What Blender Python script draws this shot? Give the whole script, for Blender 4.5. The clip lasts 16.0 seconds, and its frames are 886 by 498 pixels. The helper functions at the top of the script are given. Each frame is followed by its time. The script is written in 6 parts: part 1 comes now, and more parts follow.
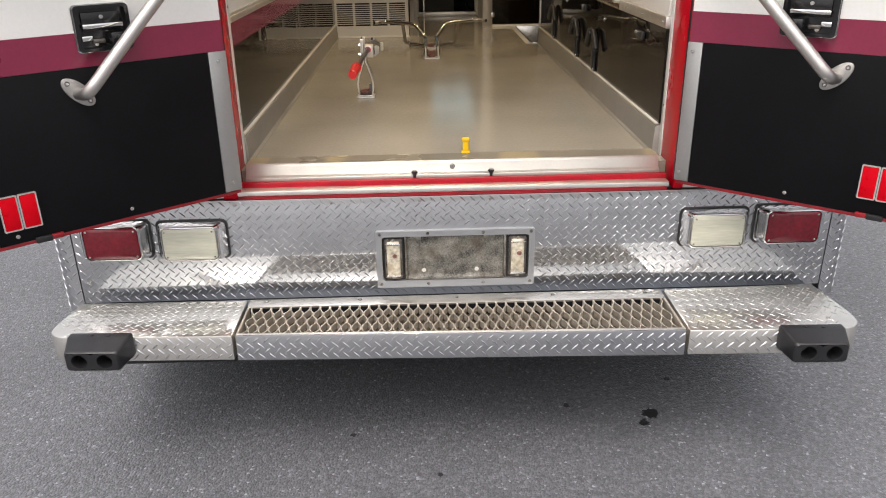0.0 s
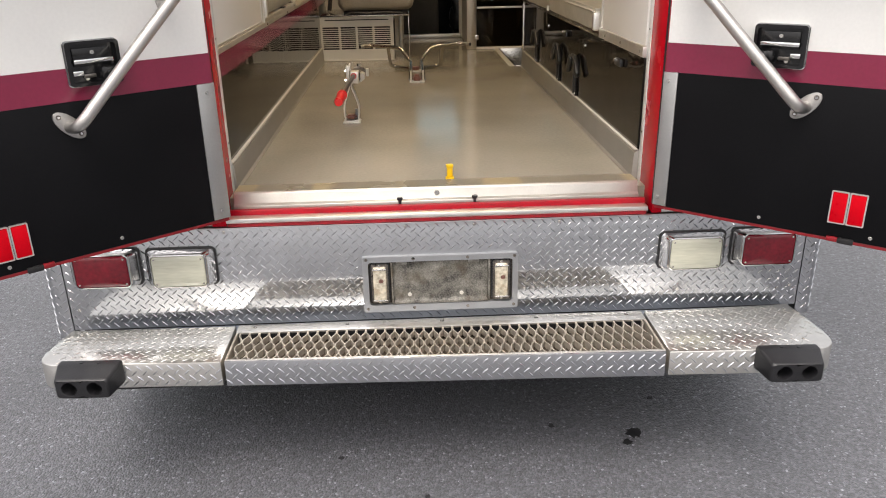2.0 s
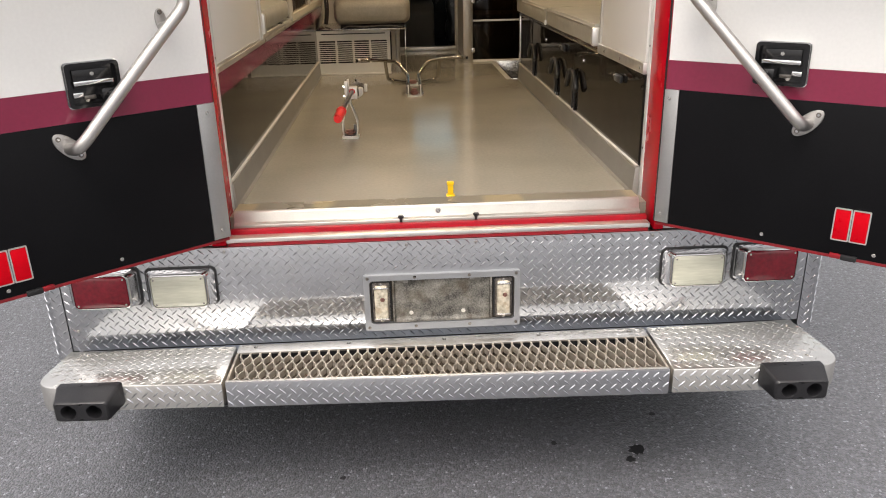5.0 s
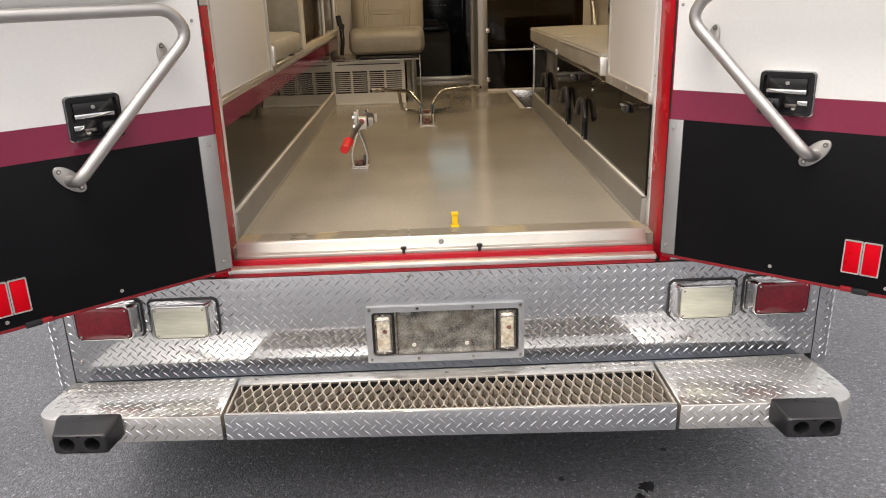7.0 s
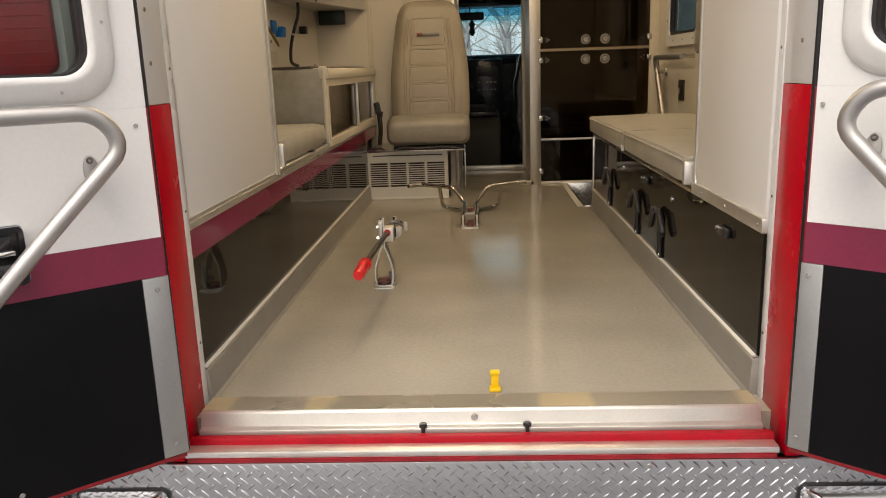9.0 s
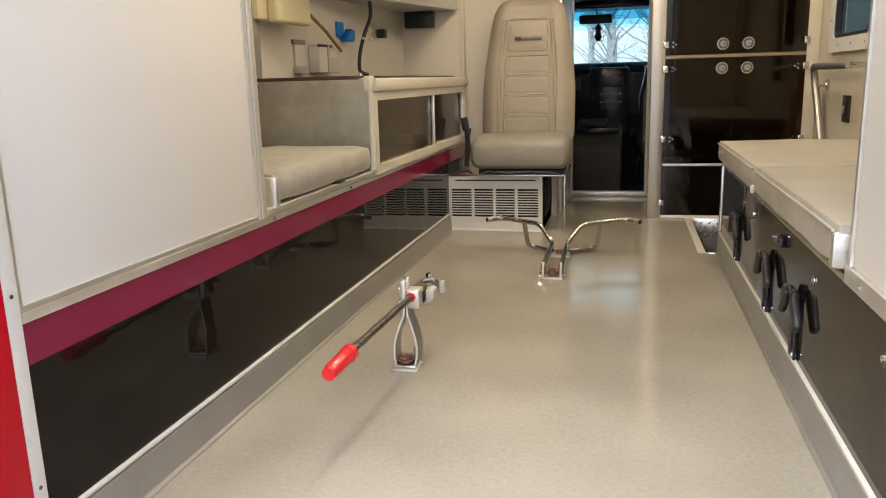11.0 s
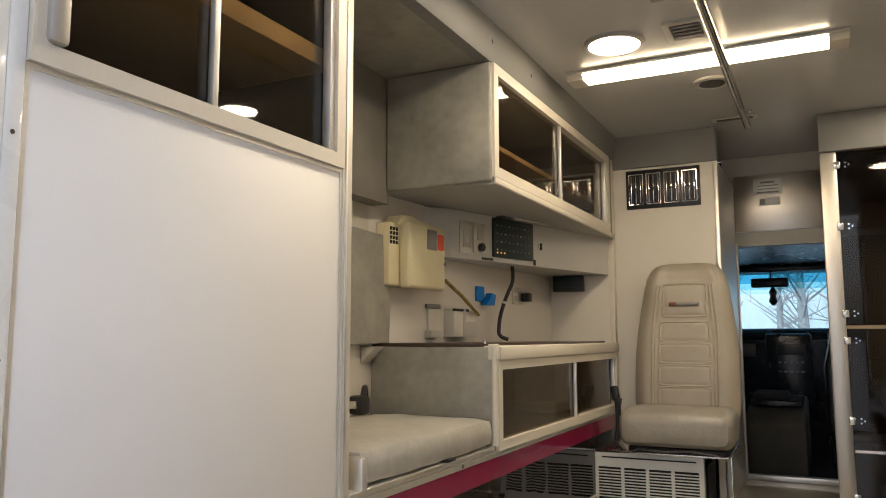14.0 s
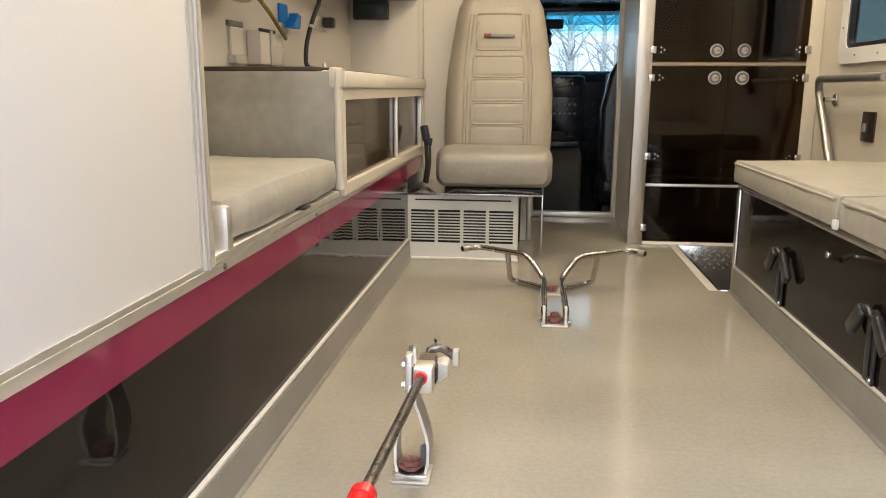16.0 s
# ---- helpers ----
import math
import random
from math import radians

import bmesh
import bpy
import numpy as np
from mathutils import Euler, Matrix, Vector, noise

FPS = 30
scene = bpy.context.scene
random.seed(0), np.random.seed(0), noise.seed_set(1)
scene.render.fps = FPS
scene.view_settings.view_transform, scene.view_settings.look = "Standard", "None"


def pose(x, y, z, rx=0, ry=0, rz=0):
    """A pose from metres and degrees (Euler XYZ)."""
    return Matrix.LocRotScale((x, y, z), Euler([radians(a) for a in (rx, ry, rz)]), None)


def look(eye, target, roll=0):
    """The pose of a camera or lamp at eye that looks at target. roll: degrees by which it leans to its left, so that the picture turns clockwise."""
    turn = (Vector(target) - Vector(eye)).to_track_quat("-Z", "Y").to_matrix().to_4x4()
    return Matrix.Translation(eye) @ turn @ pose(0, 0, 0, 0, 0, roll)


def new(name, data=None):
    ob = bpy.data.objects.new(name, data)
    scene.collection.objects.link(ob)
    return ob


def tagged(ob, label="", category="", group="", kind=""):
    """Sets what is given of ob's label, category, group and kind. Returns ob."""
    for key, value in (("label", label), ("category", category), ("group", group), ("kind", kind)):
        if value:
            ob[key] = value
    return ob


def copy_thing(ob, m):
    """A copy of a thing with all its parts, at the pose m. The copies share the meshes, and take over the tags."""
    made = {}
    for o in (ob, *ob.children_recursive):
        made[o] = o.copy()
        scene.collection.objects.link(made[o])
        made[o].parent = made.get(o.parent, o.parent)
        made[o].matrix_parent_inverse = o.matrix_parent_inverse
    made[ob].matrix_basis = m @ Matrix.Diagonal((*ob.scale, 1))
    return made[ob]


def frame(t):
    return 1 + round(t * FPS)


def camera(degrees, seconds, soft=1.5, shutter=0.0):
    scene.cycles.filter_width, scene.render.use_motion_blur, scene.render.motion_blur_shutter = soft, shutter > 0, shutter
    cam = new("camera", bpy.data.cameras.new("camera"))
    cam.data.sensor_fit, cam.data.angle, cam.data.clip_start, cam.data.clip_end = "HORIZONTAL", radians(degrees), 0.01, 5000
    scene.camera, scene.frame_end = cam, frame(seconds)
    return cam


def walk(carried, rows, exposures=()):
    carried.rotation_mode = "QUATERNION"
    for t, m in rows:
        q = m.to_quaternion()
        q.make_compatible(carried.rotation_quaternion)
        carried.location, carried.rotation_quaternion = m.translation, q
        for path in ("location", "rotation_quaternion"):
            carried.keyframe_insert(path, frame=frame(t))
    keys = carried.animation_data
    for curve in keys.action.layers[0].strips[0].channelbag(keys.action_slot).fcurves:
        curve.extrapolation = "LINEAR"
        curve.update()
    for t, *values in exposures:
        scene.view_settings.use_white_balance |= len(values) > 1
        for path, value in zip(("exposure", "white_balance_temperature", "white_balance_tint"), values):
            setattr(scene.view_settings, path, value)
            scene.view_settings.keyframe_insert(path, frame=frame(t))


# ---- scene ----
cam = camera(60.20, 16.0, 1.0)
# seconds, place in metres, turn in degrees
ROWS = [
    (0, -0.0857, -2.0629, 1.4452, 67.118, 0.870, -1.754),
    (0.5, -0.0745, -2.0889, 1.4616, 67.722, 0.837, -2.161),
    (1, -0.0860, -2.0852, 1.4716, 67.938, 0.791, -2.516),
    (1.5, -0.0803, -2.0915, 1.4804, 68.143, 0.885, -2.714),
    (2, -0.0783, -2.0948, 1.4870, 68.276, 0.971, -2.781),
    (2.5, -0.0798, -2.0899, 1.4927, 68.332, 1.068, -2.872),
    (3, -0.0786, -2.0932, 1.4964, 68.384, 1.105, -2.994),
    (3.5, -0.0851, -2.0884, 1.5015, 68.494, 1.128, -3.185),
    (4, -0.0975, -2.0700, 1.5023, 68.622, 1.144, -3.329),
    (6.5, -0.0708, -2.0838, 1.5181, 70.327, 1.517, -2.271),
    (7, -0.0345, -2.0520, 1.5107, 71.006, 1.718, -1.572),
    (7.5, -0.0245, -2.0490, 1.5076, 71.540, 1.787, -0.858),
    (8, -0.0271, -1.9605, 1.5198, 74.190, 2.149, 0.251),
    (8.5, -0.0449, -1.7163, 1.5335, 76.357, 2.461, 0.977),
    (8.7, -0.0275, -1.6015, 1.5313, 76.644, 2.230, 1.387),
    (10.8, 0.2369, -0.7720, 1.5301, 77.176, 1.649, 12.513),
    (11, 0.2348, -0.7201, 1.5352, 77.585, 1.550, 13.332),
    (11.5, 0.2081, -0.5617, 1.5397, 79.909, 1.847, 15.222),
    (12, 0.2346, -0.4866, 1.5724, 84.314, 1.840, 18.057),
    (12.5, 0.3273, -0.4787, 1.6059, 92.640, 0.984, 22.860),
    (13, 0.3698, -0.5146, 1.6242, 99.508, 0.829, 26.348),
    (13.5, 0.3662, -0.5027, 1.6276, 101.429, 0.797, 27.554),
    (14, 0.3331, -0.4682, 1.5770, 96.640, 0.154, 26.536),
    (14.5, 0.2908, -0.4144, 1.5460, 88.228, -0.777, 24.320),
    (15, 0.1954, -0.3979, 1.5182, 82.496, -1.366, 19.704),
    (15.5, 0.0119, -0.3397, 1.5016, 79.242, -0.553, 12.270),
    (16, -0.1131, -0.1855, 1.5027, 78.223, -0.261, 6.552),
]
EXPOSURES = [(0.0, -0.4, 6850, 13), (4.0, -0.33, 6950, 13), (7.5, -0.43, 7050, 14), (8.5, -0.51, 7300, 14), (11.0, 0.3, 6150, 12), (11.5, 0.51, 6020, 12), (12.0, 0.36, 5950, 13), (12.5, 0.19, 5980, 13), (13.0, 0.1, 5850, 13), (13.5, -0.2, 5680, 12), (14.0, -0.07, 5930, 12), (14.5, 0.32, 5930, 13), (15.0, 0.32, 6050, 13), (15.5, 0.63, 5980, 13), (16.0, 0.62, 5950, 12)]
walk(cam, [(t, pose(*place)) for t, *place in ROWS], EXPOSURES)

# ---- world, sun, exposure ----
world = bpy.data.worlds.new("overcast")
scene.world = world
world.use_nodes = True
wn, wl = world.node_tree.nodes, world.node_tree.links
sky = wn.new("ShaderNodeTexSky")
sky.sky_type = 'NISHITA'
sky.sun_disc = False
sky.sun_elevation = radians(60)
sky.sun_rotation = radians(200)
sky.dust_density = 4.0
sky_grey = wn.new("ShaderNodeHueSaturation")
sky_grey.inputs["Saturation"].default_value = 0.22
wl.new(sky.outputs[0], sky_grey.inputs["Color"])
# overcast: brighter overhead than at the horizon
sky_dir = wn.new("ShaderNodeTexCoord")
sky_up = wn.new("ShaderNodeSeparateXYZ")
wl.new(sky_dir.outputs["Generated"], sky_up.inputs[0])
sky_grade = wn.new("ShaderNodeMapRange")
sky_grade.inputs[3].default_value, sky_grade.inputs[4].default_value = 0.85, 1.48
wl.new(sky_up.outputs["Z"], sky_grade.inputs[0])
sky_mul = wn.new("ShaderNodeVectorMath")
sky_mul.operation = 'SCALE'
wl.new(sky_grey.outputs[0], sky_mul.inputs[0])
wl.new(sky_grade.outputs[0], sky_mul.inputs["Scale"])
wl.new(sky_mul.outputs[0], wn["Background"].inputs[0])
wn["Background"].inputs[1].default_value = 0.32

sun_data = bpy.data.lights.new("sun", 'SUN')
sun_data.energy, sun_data.angle, sun_data.color = 0.5, radians(60), (1.0, 0.97, 0.92)
sun = new("sun", sun_data)
sun.matrix_world = look((1.5, -3.0, 10), (0, 0, 0))


# ---- materials ----
def mat(name, base, rough=0.5, metal=0.0, vary=0.06, scale=8.0, bump=0.0, bump_scale=120.0, coat=0.0, stretch=(1, 1, 1), rvary=0.08, spec=0.5, dirt=0.0, dirt_colour=(0.12, 0.09, 0.06)):
    """A surface with colour variation at two sizes, uneven gloss, fine relief and optional dirt."""
    m = bpy.data.materials.new(name)
    m.use_nodes = True
    n, l = m.node_tree.nodes, m.node_tree.links
    p = n["Principled BSDF"]
    p.inputs["Metallic"].default_value = metal
    p.inputs["Coat Weight"].default_value = coat
    p.inputs["Coat Roughness"].default_value = 0.06
    p.inputs["Specular IOR Level"].default_value = spec
    tc = n.new("ShaderNodeTexCoord")
    mp = n.new("ShaderNodeMapping")
    mp.inputs["Scale"].default_value = stretch
    l.new(tc.outputs["Object"], mp.inputs[0])
    big = n.new("ShaderNodeTexNoise")
    big.inputs["Scale"].default_value, big.inputs["Detail"].default_value = scale, 3.0
    l.new(mp.outputs[0], big.inputs["Vector"])
    fine = n.new("ShaderNodeTexNoise")
    fine.inputs["Scale"].default_value, fine.inputs["Detail"].default_value = bump_scale, 2.0
    l.new(mp.outputs[0], fine.inputs["Vector"])
    add = n.new("ShaderNodeMix")
    add.inputs[0].default_value = 0.4
    l.new(big.outputs[0], add.inputs[2])
    l.new(fine.outputs[0], add.inputs[3])
    ramp = n.new("ShaderNodeValToRGB")
    ramp.color_ramp.elements[0].position, ramp.color_ramp.elements[1].position = 0.3, 0.7
    ramp.color_ramp.elements[0].color = (*[max(0, c * (1 - vary * 2)) for c in base], 1)
    ramp.color_ramp.elements[1].color = (*[min(1, c * (1 + vary)) for c in base], 1)
    l.new(add.outputs[0], ramp.inputs[0])
    colour = ramp.outputs[0]
    if dirt > 0:
        patch = n.new("ShaderNodeTexNoise")
        patch.inputs["Scale"].default_value, patch.inputs["Detail"].default_value = scale * 0.8, 8.0
        l.new(tc.outputs["Object"], patch.inputs["Vector"])
        cut = n.new("ShaderNodeMapRange")
        cut.inputs[1].default_value, cut.inputs[2].default_value, cut.inputs[4].default_value = 0.5, 0.75, dirt
        l.new(patch.outputs[0], cut.inputs[0])
        mix = n.new("ShaderNodeMix")
        mix.data_type = 'RGBA'
        mix.inputs[7].default_value = (*dirt_colour, 1)
        l.new(cut.outputs[0], mix.inputs[0])
        l.new(colour, mix.inputs[6])
        colour = mix.outputs[2]
    l.new(colour, p.inputs["Base Color"])
    rr = n.new("ShaderNodeMapRange")
    rr.inputs[3].default_value, rr.inputs[4].default_value = max(0.02, rough - rvary), rough + rvary
    l.new(big.outputs[0], rr.inputs[0])
    l.new(rr.outputs[0], p.inputs["Roughness"])
    if bump > 0:
        b = n.new("ShaderNodeBump")
        b.inputs["Strength"].default_value, b.inputs["Distance"].default_value = 1.0, bump
        l.new(fine.outputs[0], b.inputs["Height"])
        l.new(b.outputs[0], p.inputs["Normal"])
    return m


def glow(name, colour, strength):
    m = bpy.data.materials.new(name)
    m.use_nodes = True
    p = m.node_tree.nodes["Principled BSDF"]
    p.inputs["Base Color"].default_value = (*colour, 1)
    p.inputs["Emission Color"].default_value = (*colour, 1)
    p.inputs["Emission Strength"].default_value = strength
    return m


def tinted(name, tint, gloss_rough=0.03, base=0.045):
    """A tinted pane: clear along the tint, with a gloss that grows at a slant."""
    m = bpy.data.materials.new(name)
    m.use_nodes = True
    n, l = m.node_tree.nodes, m.node_tree.links
    n.remove(n["Principled BSDF"])
    lw = n.new("ShaderNodeLayerWeight")
    pw = n.new("ShaderNodeMath")
    pw.operation = 'POWER'
    pw.inputs[1].default_value = 5.0
    l.new(lw.outputs["Facing"], pw.inputs[0])
    rr = n.new("ShaderNodeMapRange")
    rr.inputs[3].default_value, rr.inputs[4].default_value = base, 0.9
    l.new(pw.outputs[0], rr.inputs[0])
    tr = n.new("ShaderNodeBsdfTransparent")
    tr.inputs[0].default_value = (*tint, 1)
    gl = n.new("ShaderNodeBsdfGlossy")
    gl.inputs["Roughness"].default_value = gloss_rough
    mx = n.new("ShaderNodeMixShader")
    l.new(rr.outputs[0], mx.inputs[0])
    l.new(tr.outputs[0], mx.inputs[1])
    l.new(gl.outputs[0], mx.inputs[2])
    l.new(mx.outputs[0], n["Material Output"].inputs[0])
    return m


def asphalt():
    """Dark binder with pale stone chips, worn patches and coarse relief."""
    m = mat("asphalt", (0.146, 0.150, 0.163), 0.42, vary=0.14, scale=0.9, dirt=0.35, dirt_colour=(0.068, 0.070, 0.076))
    n, l = m.node_tree.nodes, m.node_tree.links
    p = n["Principled BSDF"]
    tc = n.new("ShaderNodeTexCoord")
    cell = n.new("ShaderNodeTexVoronoi")
    cell.inputs["Scale"].default_value = 150
    l.new(tc.outputs["Object"], cell.inputs["Vector"])
    grain = n.new("ShaderNodeTexNoise")
    grain.inputs["Scale"].default_value, grain.inputs["Detail"].default_value = 52, 7
    l.new(tc.outputs["Object"], grain.inputs["Vector"])
    pick = n.new("ShaderNodeMapRange")
    pick.inputs[1].default_value, pick.inputs[2].default_value = 0.35, 1.0
    pick.inputs[3].default_value, pick.inputs[4].default_value = 0.78, 1.3
    sep = n.new("ShaderNodeSeparateColor")
    l.new(cell.outputs["Color"], sep.inputs[0])
    l.new(sep.outputs[0], pick.inputs[0])
    g2 = n.new("ShaderNodeMapRange")
    g2.inputs[1].default_value, g2.inputs[2].default_value = 0.3, 0.7
    g2.inputs[3].default_value, g2.inputs[4].default_value = 0.68, 1.2
    l.new(grain.outputs[0], g2.inputs[0])
    mul = n.new("ShaderNodeMath")
    mul.operation = 'MULTIPLY'
    l.new(pick.outputs[0], mul.inputs[0])
    l.new(g2.outputs[0], mul.inputs[1])
    chip = n.new("ShaderNodeMapRange")
    chip.inputs[1].default_value, chip.inputs[2].default_value, chip.inputs[3].default_value, chip.inputs[4].default_value = 0.955, 0.97, 1.0, 2.1
    l.new(sep.outputs[1], chip.inputs[0])
    mul2 = n.new("ShaderNodeMath")
    mul2.operation = 'MULTIPLY'
    l.new(mul.outputs[0], mul2.inputs[0])
    l.new(chip.outputs[0], mul2.inputs[1])
    old = p.inputs["Base Color"].links[0].from_socket
    mix = n.new("ShaderNodeVectorMath")
    mix.operation = 'SCALE'
    l.new(old, mix.inputs[0])
    l.new(mul2.outputs[0], mix.inputs["Scale"])
    l.new(mix.outputs[0], p.inputs["Base Color"])
    hgt = n.new("ShaderNodeMath")
    hgt.operation = 'SUBTRACT'
    l.new(grain.outputs[0], hgt.inputs[0])
    l.new(cell.outputs["Distance"], hgt.inputs[1])
    bp = n.new("ShaderNodeBump")
    bp.inputs["Strength"].default_value, bp.inputs["Distance"].default_value = 0.7, 0.0040
    l.new(hgt.outputs[0], bp.inputs["Height"])
    l.new(bp.outputs[0], p.inputs["Normal"])
    return m


ASPHALT = asphalt()
TREAD = mat("tread_aluminium", (0.50, 0.515, 0.54), 0.36, 1.0, vary=0.06, scale=14, bump=0.0002, bump_scale=400, dirt=0.2, dirt_colour=(0.42, 0.39, 0.35))
TREAD_WORN = mat("worn_tread_aluminium", (0.66, 0.65, 0.62), 0.42, 0.8, vary=0.08, scale=16, bump=0.0002, bump_scale=400, dirt=0.3, dirt_colour=(0.42, 0.38, 0.33))
ALU = mat("aluminium", (0.80, 0.78, 0.74), 0.45, 1.0, vary=0.05, scale=20, bump=0.0002, bump_scale=300, dirt=0.15, dirt_colour=(0.4, 0.35, 0.28))
GRATE = mat("grate_metal", (0.50, 0.455, 0.39), 0.48, 0.6, vary=0.12, scale=30, dirt=0.4, dirt_colour=(0.40, 0.32, 0.24))
POST_STEEL = mat("satin_steel", (0.60, 0.565, 0.51), 0.36, 1.0, vary=0.05, scale=6, bump=0.0002, bump_scale=200, stretch=(1, 1, 0.1))
STEEL = mat("stainless_steel", (0.66, 0.64, 0.60), 0.24, 1.0, vary=0.05, scale=6, bump=0.0002, bump_scale=200, stretch=(1, 1, 0.1))
ROD = mat("polished_rod", (0.50, 0.485, 0.46), 0.14, 1.0, vary=0.08, scale=30, rvary=0.06)
BEZEL = mat("dull_chrome", (0.56, 0.56, 0.56), 0.16, 1.0, vary=0.05, scale=20, rvary=0.05)
CHROME = mat("chrome", (0.8, 0.8, 0.79), 0.08, 1.0, vary=0.03, scale=20, rvary=0.05)
BARE = mat("bare_sheet_metal", (0.46, 0.46, 0.45), 0.42, 0.9, vary=0.06, scale=10, bump=0.0002, bump_scale=300)
DARK_STEEL = mat("oiled_dark_steel", (0.22, 0.20, 0.18), 0.3, 0.9, vary=0.3, scale=90, bump=0.0006, bump_scale=300)
BRUSHED = mat("brushed_tube", (0.52, 0.505, 0.485), 0.46, 1.0, vary=0.06, scale=12, bump=0.0002, bump_scale=500)
# red lifted in colour to make up for weak light on the jambs
RED_PAINT = mat("lifted_red_paint", (0.50, 0.003, 0.014), 0.25, vary=0.06, scale=10, spec=0.14)
# the same red dimmed against strong light from above, with scuffs
RED_SILL = mat("scuffed_dimmed_red_sill", (0.31, 0.003, 0.011), 0.32, vary=0.15, scale=9, spec=0.15, dirt=0.35, dirt_colour=(0.14, 0.02, 0.02))
RED_DARK = mat("dark_red_edge", (0.26, 0.008, 0.014), 0.35, vary=0.15, scale=20, dirt=0.3, dirt_colour=(0.06, 0.01, 0.012))
DOOR_WHITE = mat("white_paint", (0.76, 0.76, 0.74), 0.3, vary=0.03, scale=3, coat=0.4, dirt=0.08, dirt_colour=(0.5, 0.48, 0.44))
MAROON = mat("maroon_vinyl", (0.22, 0.016, 0.05), 0.3, vary=0.07, scale=5, coat=0.3)
MAROON_GLOSS = mat("maroon_acrylic", (0.215, 0.013, 0.052), 0.12, vary=0.06, scale=5, spec=0.32, rvary=0.04)
BLACK_VINYL = mat("black_vinyl", (0.006, 0.006, 0.007), 0.42, vary=0.15, scale=4, bump=0.0002, bump_scale=250, spec=0.10)
BLACK_GLOSS = mat("black_acrylic", (0.009, 0.007, 0.006), 0.035, vary=0.1, scale=4, spec=0.18, rvary=0.02, bump=0.0012, bump_scale=7)
BLACK_PLASTIC = mat("black_plastic", (0.02, 0.02, 0.021), 0.35, vary=0.12, scale=30, bump=0.0003, bump_scale=500)
LATCH_BLACK = mat("gloss_black_latch", (0.008, 0.008, 0.009), 0.2, vary=0.12, scale=30)
RUBBER = mat("black_rubber", (0.014, 0.014, 0.016), 0.34, vary=0.2, scale=20, bump=0.0004, bump_scale=260, dirt=0.2, dirt_colour=(0.05, 0.048, 0.046))
LAMINATE = mat("white_laminate", (0.765, 0.747, 0.710), 0.46, vary=0.02, scale=2, bump=0.0002, bump_scale=350)
WARM_LAMINATE = mat("cream_laminate", (0.69, 0.65, 0.575), 0.42, vary=0.03, scale=2, bump=0.0002, bump_scale=350, dirt=0.1, dirt_colour=(0.55, 0.48, 0.38))
CREAM = mat("cream_panel", (0.60, 0.555, 0.465), 0.42, vary=0.04, scale=3, bump=0.0002, bump_scale=300, dirt=0.1, dirt_colour=(0.42, 0.36, 0.28))
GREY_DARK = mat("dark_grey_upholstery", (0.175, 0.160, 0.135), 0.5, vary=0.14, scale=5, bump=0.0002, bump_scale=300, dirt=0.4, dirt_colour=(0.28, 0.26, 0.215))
GREY_VINYL = mat("grey_upholstery", (0.285, 0.270, 0.228), 0.42, vary=0.14, scale=6, bump=0.0004, bump_scale=30, dirt=0.5, dirt_colour=(0.44, 0.41, 0.335))
SEAT_GREY = mat("worn_grey_vinyl", (0.285, 0.262, 0.222), 0.38, vary=0.12, scale=6, bump=0.0002, bump_scale=90, dirt=0.6, dirt_colour=(0.20, 0.18, 0.15))
SEAT_VINYL = mat("beige_grey_vinyl", (0.335, 0.295, 0.235), 0.36, vary=0.08, scale=4, bump=0.0001, bump_scale=160, dirt=0.55, dirt_colour=(0.225, 0.195, 0.155))
CUSHION = mat("bench_vinyl", (0.42, 0.40, 0.345), 0.36, vary=0.11, scale=7, bump=0.0006, bump_scale=34, dirt=0.6, dirt_colour=(0.37, 0.335, 0.27))
FLOOR = mat("floor_vinyl", (0.330, 0.302, 0.246), 0.11, vary=0.10, scale=2.6, bump=0.00003, bump_scale=90, rvary=0.05, dirt=0.35, dirt_colour=(0.255, 0.222, 0.165))
CEILING = mat("ceiling_laminate", (0.50, 0.50, 0.49), 0.26, vary=0.03, scale=2, coat=0.1, rvary=0.02)
GREY_PAINT = mat("grey_painted_steel", (0.52, 0.50, 0.45), 0.4, vary=0.05, scale=8, bump=0.0002, bump_scale=300, dirt=0.15, dirt_colour=(0.34, 0.29, 0.22))
COVE = mat("dull_steel_cove", (0.40, 0.385, 0.35), 0.5, 0.7, vary=0.08, scale=7, bump=0.0002, bump_scale=250, dirt=0.2, dirt_colour=(0.32, 0.29, 0.25))
GREY_TRIM = mat("matt_grey_trim", (0.21, 0.206, 0.196), 0.55, vary=0.06, scale=5, bump=0.0003, bump_scale=260)
LINING = mat("dark_cabinet_lining", (0.060, 0.047, 0.032), 0.6, vary=0.15, scale=5)
TAN = mat("tan_shelf_edge", (0.74, 0.59, 0.32), 0.5, vary=0.06, scale=6)
BROWN_RUST = mat("stained_tray", (0.15, 0.118, 0.085), 0.7, 0.2, vary=0.3, scale=25, dirt=0.6, dirt_colour=(0.12, 0.09, 0.065))
DARK = mat("dark_interior", (0.012, 0.012, 0.013), 0.6, vary=0.2, scale=9)
DARK_BLUE = mat("cab_plastic", (0.014, 0.018, 0.023), 0.25, vary=0.2, scale=9, bump=0.0004)
CAB_GREY = mat("engine_cover_grey", (0.075, 0.073, 0.068), 0.6, vary=0.15, scale=8, bump=0.0005)
SMOKE = tinted("smoked_acrylic", (0.70, 0.65, 0.57))
SMOKE_DARK = tinted("dark_smoked_acrylic", (0.48, 0.40, 0.29), base=0.036)
CLEAR = tinted("window_glass", (0.56, 0.61, 0.60))
WINDSCREEN = tinted("windscreen_glass", (0.86, 0.95, 0.97))
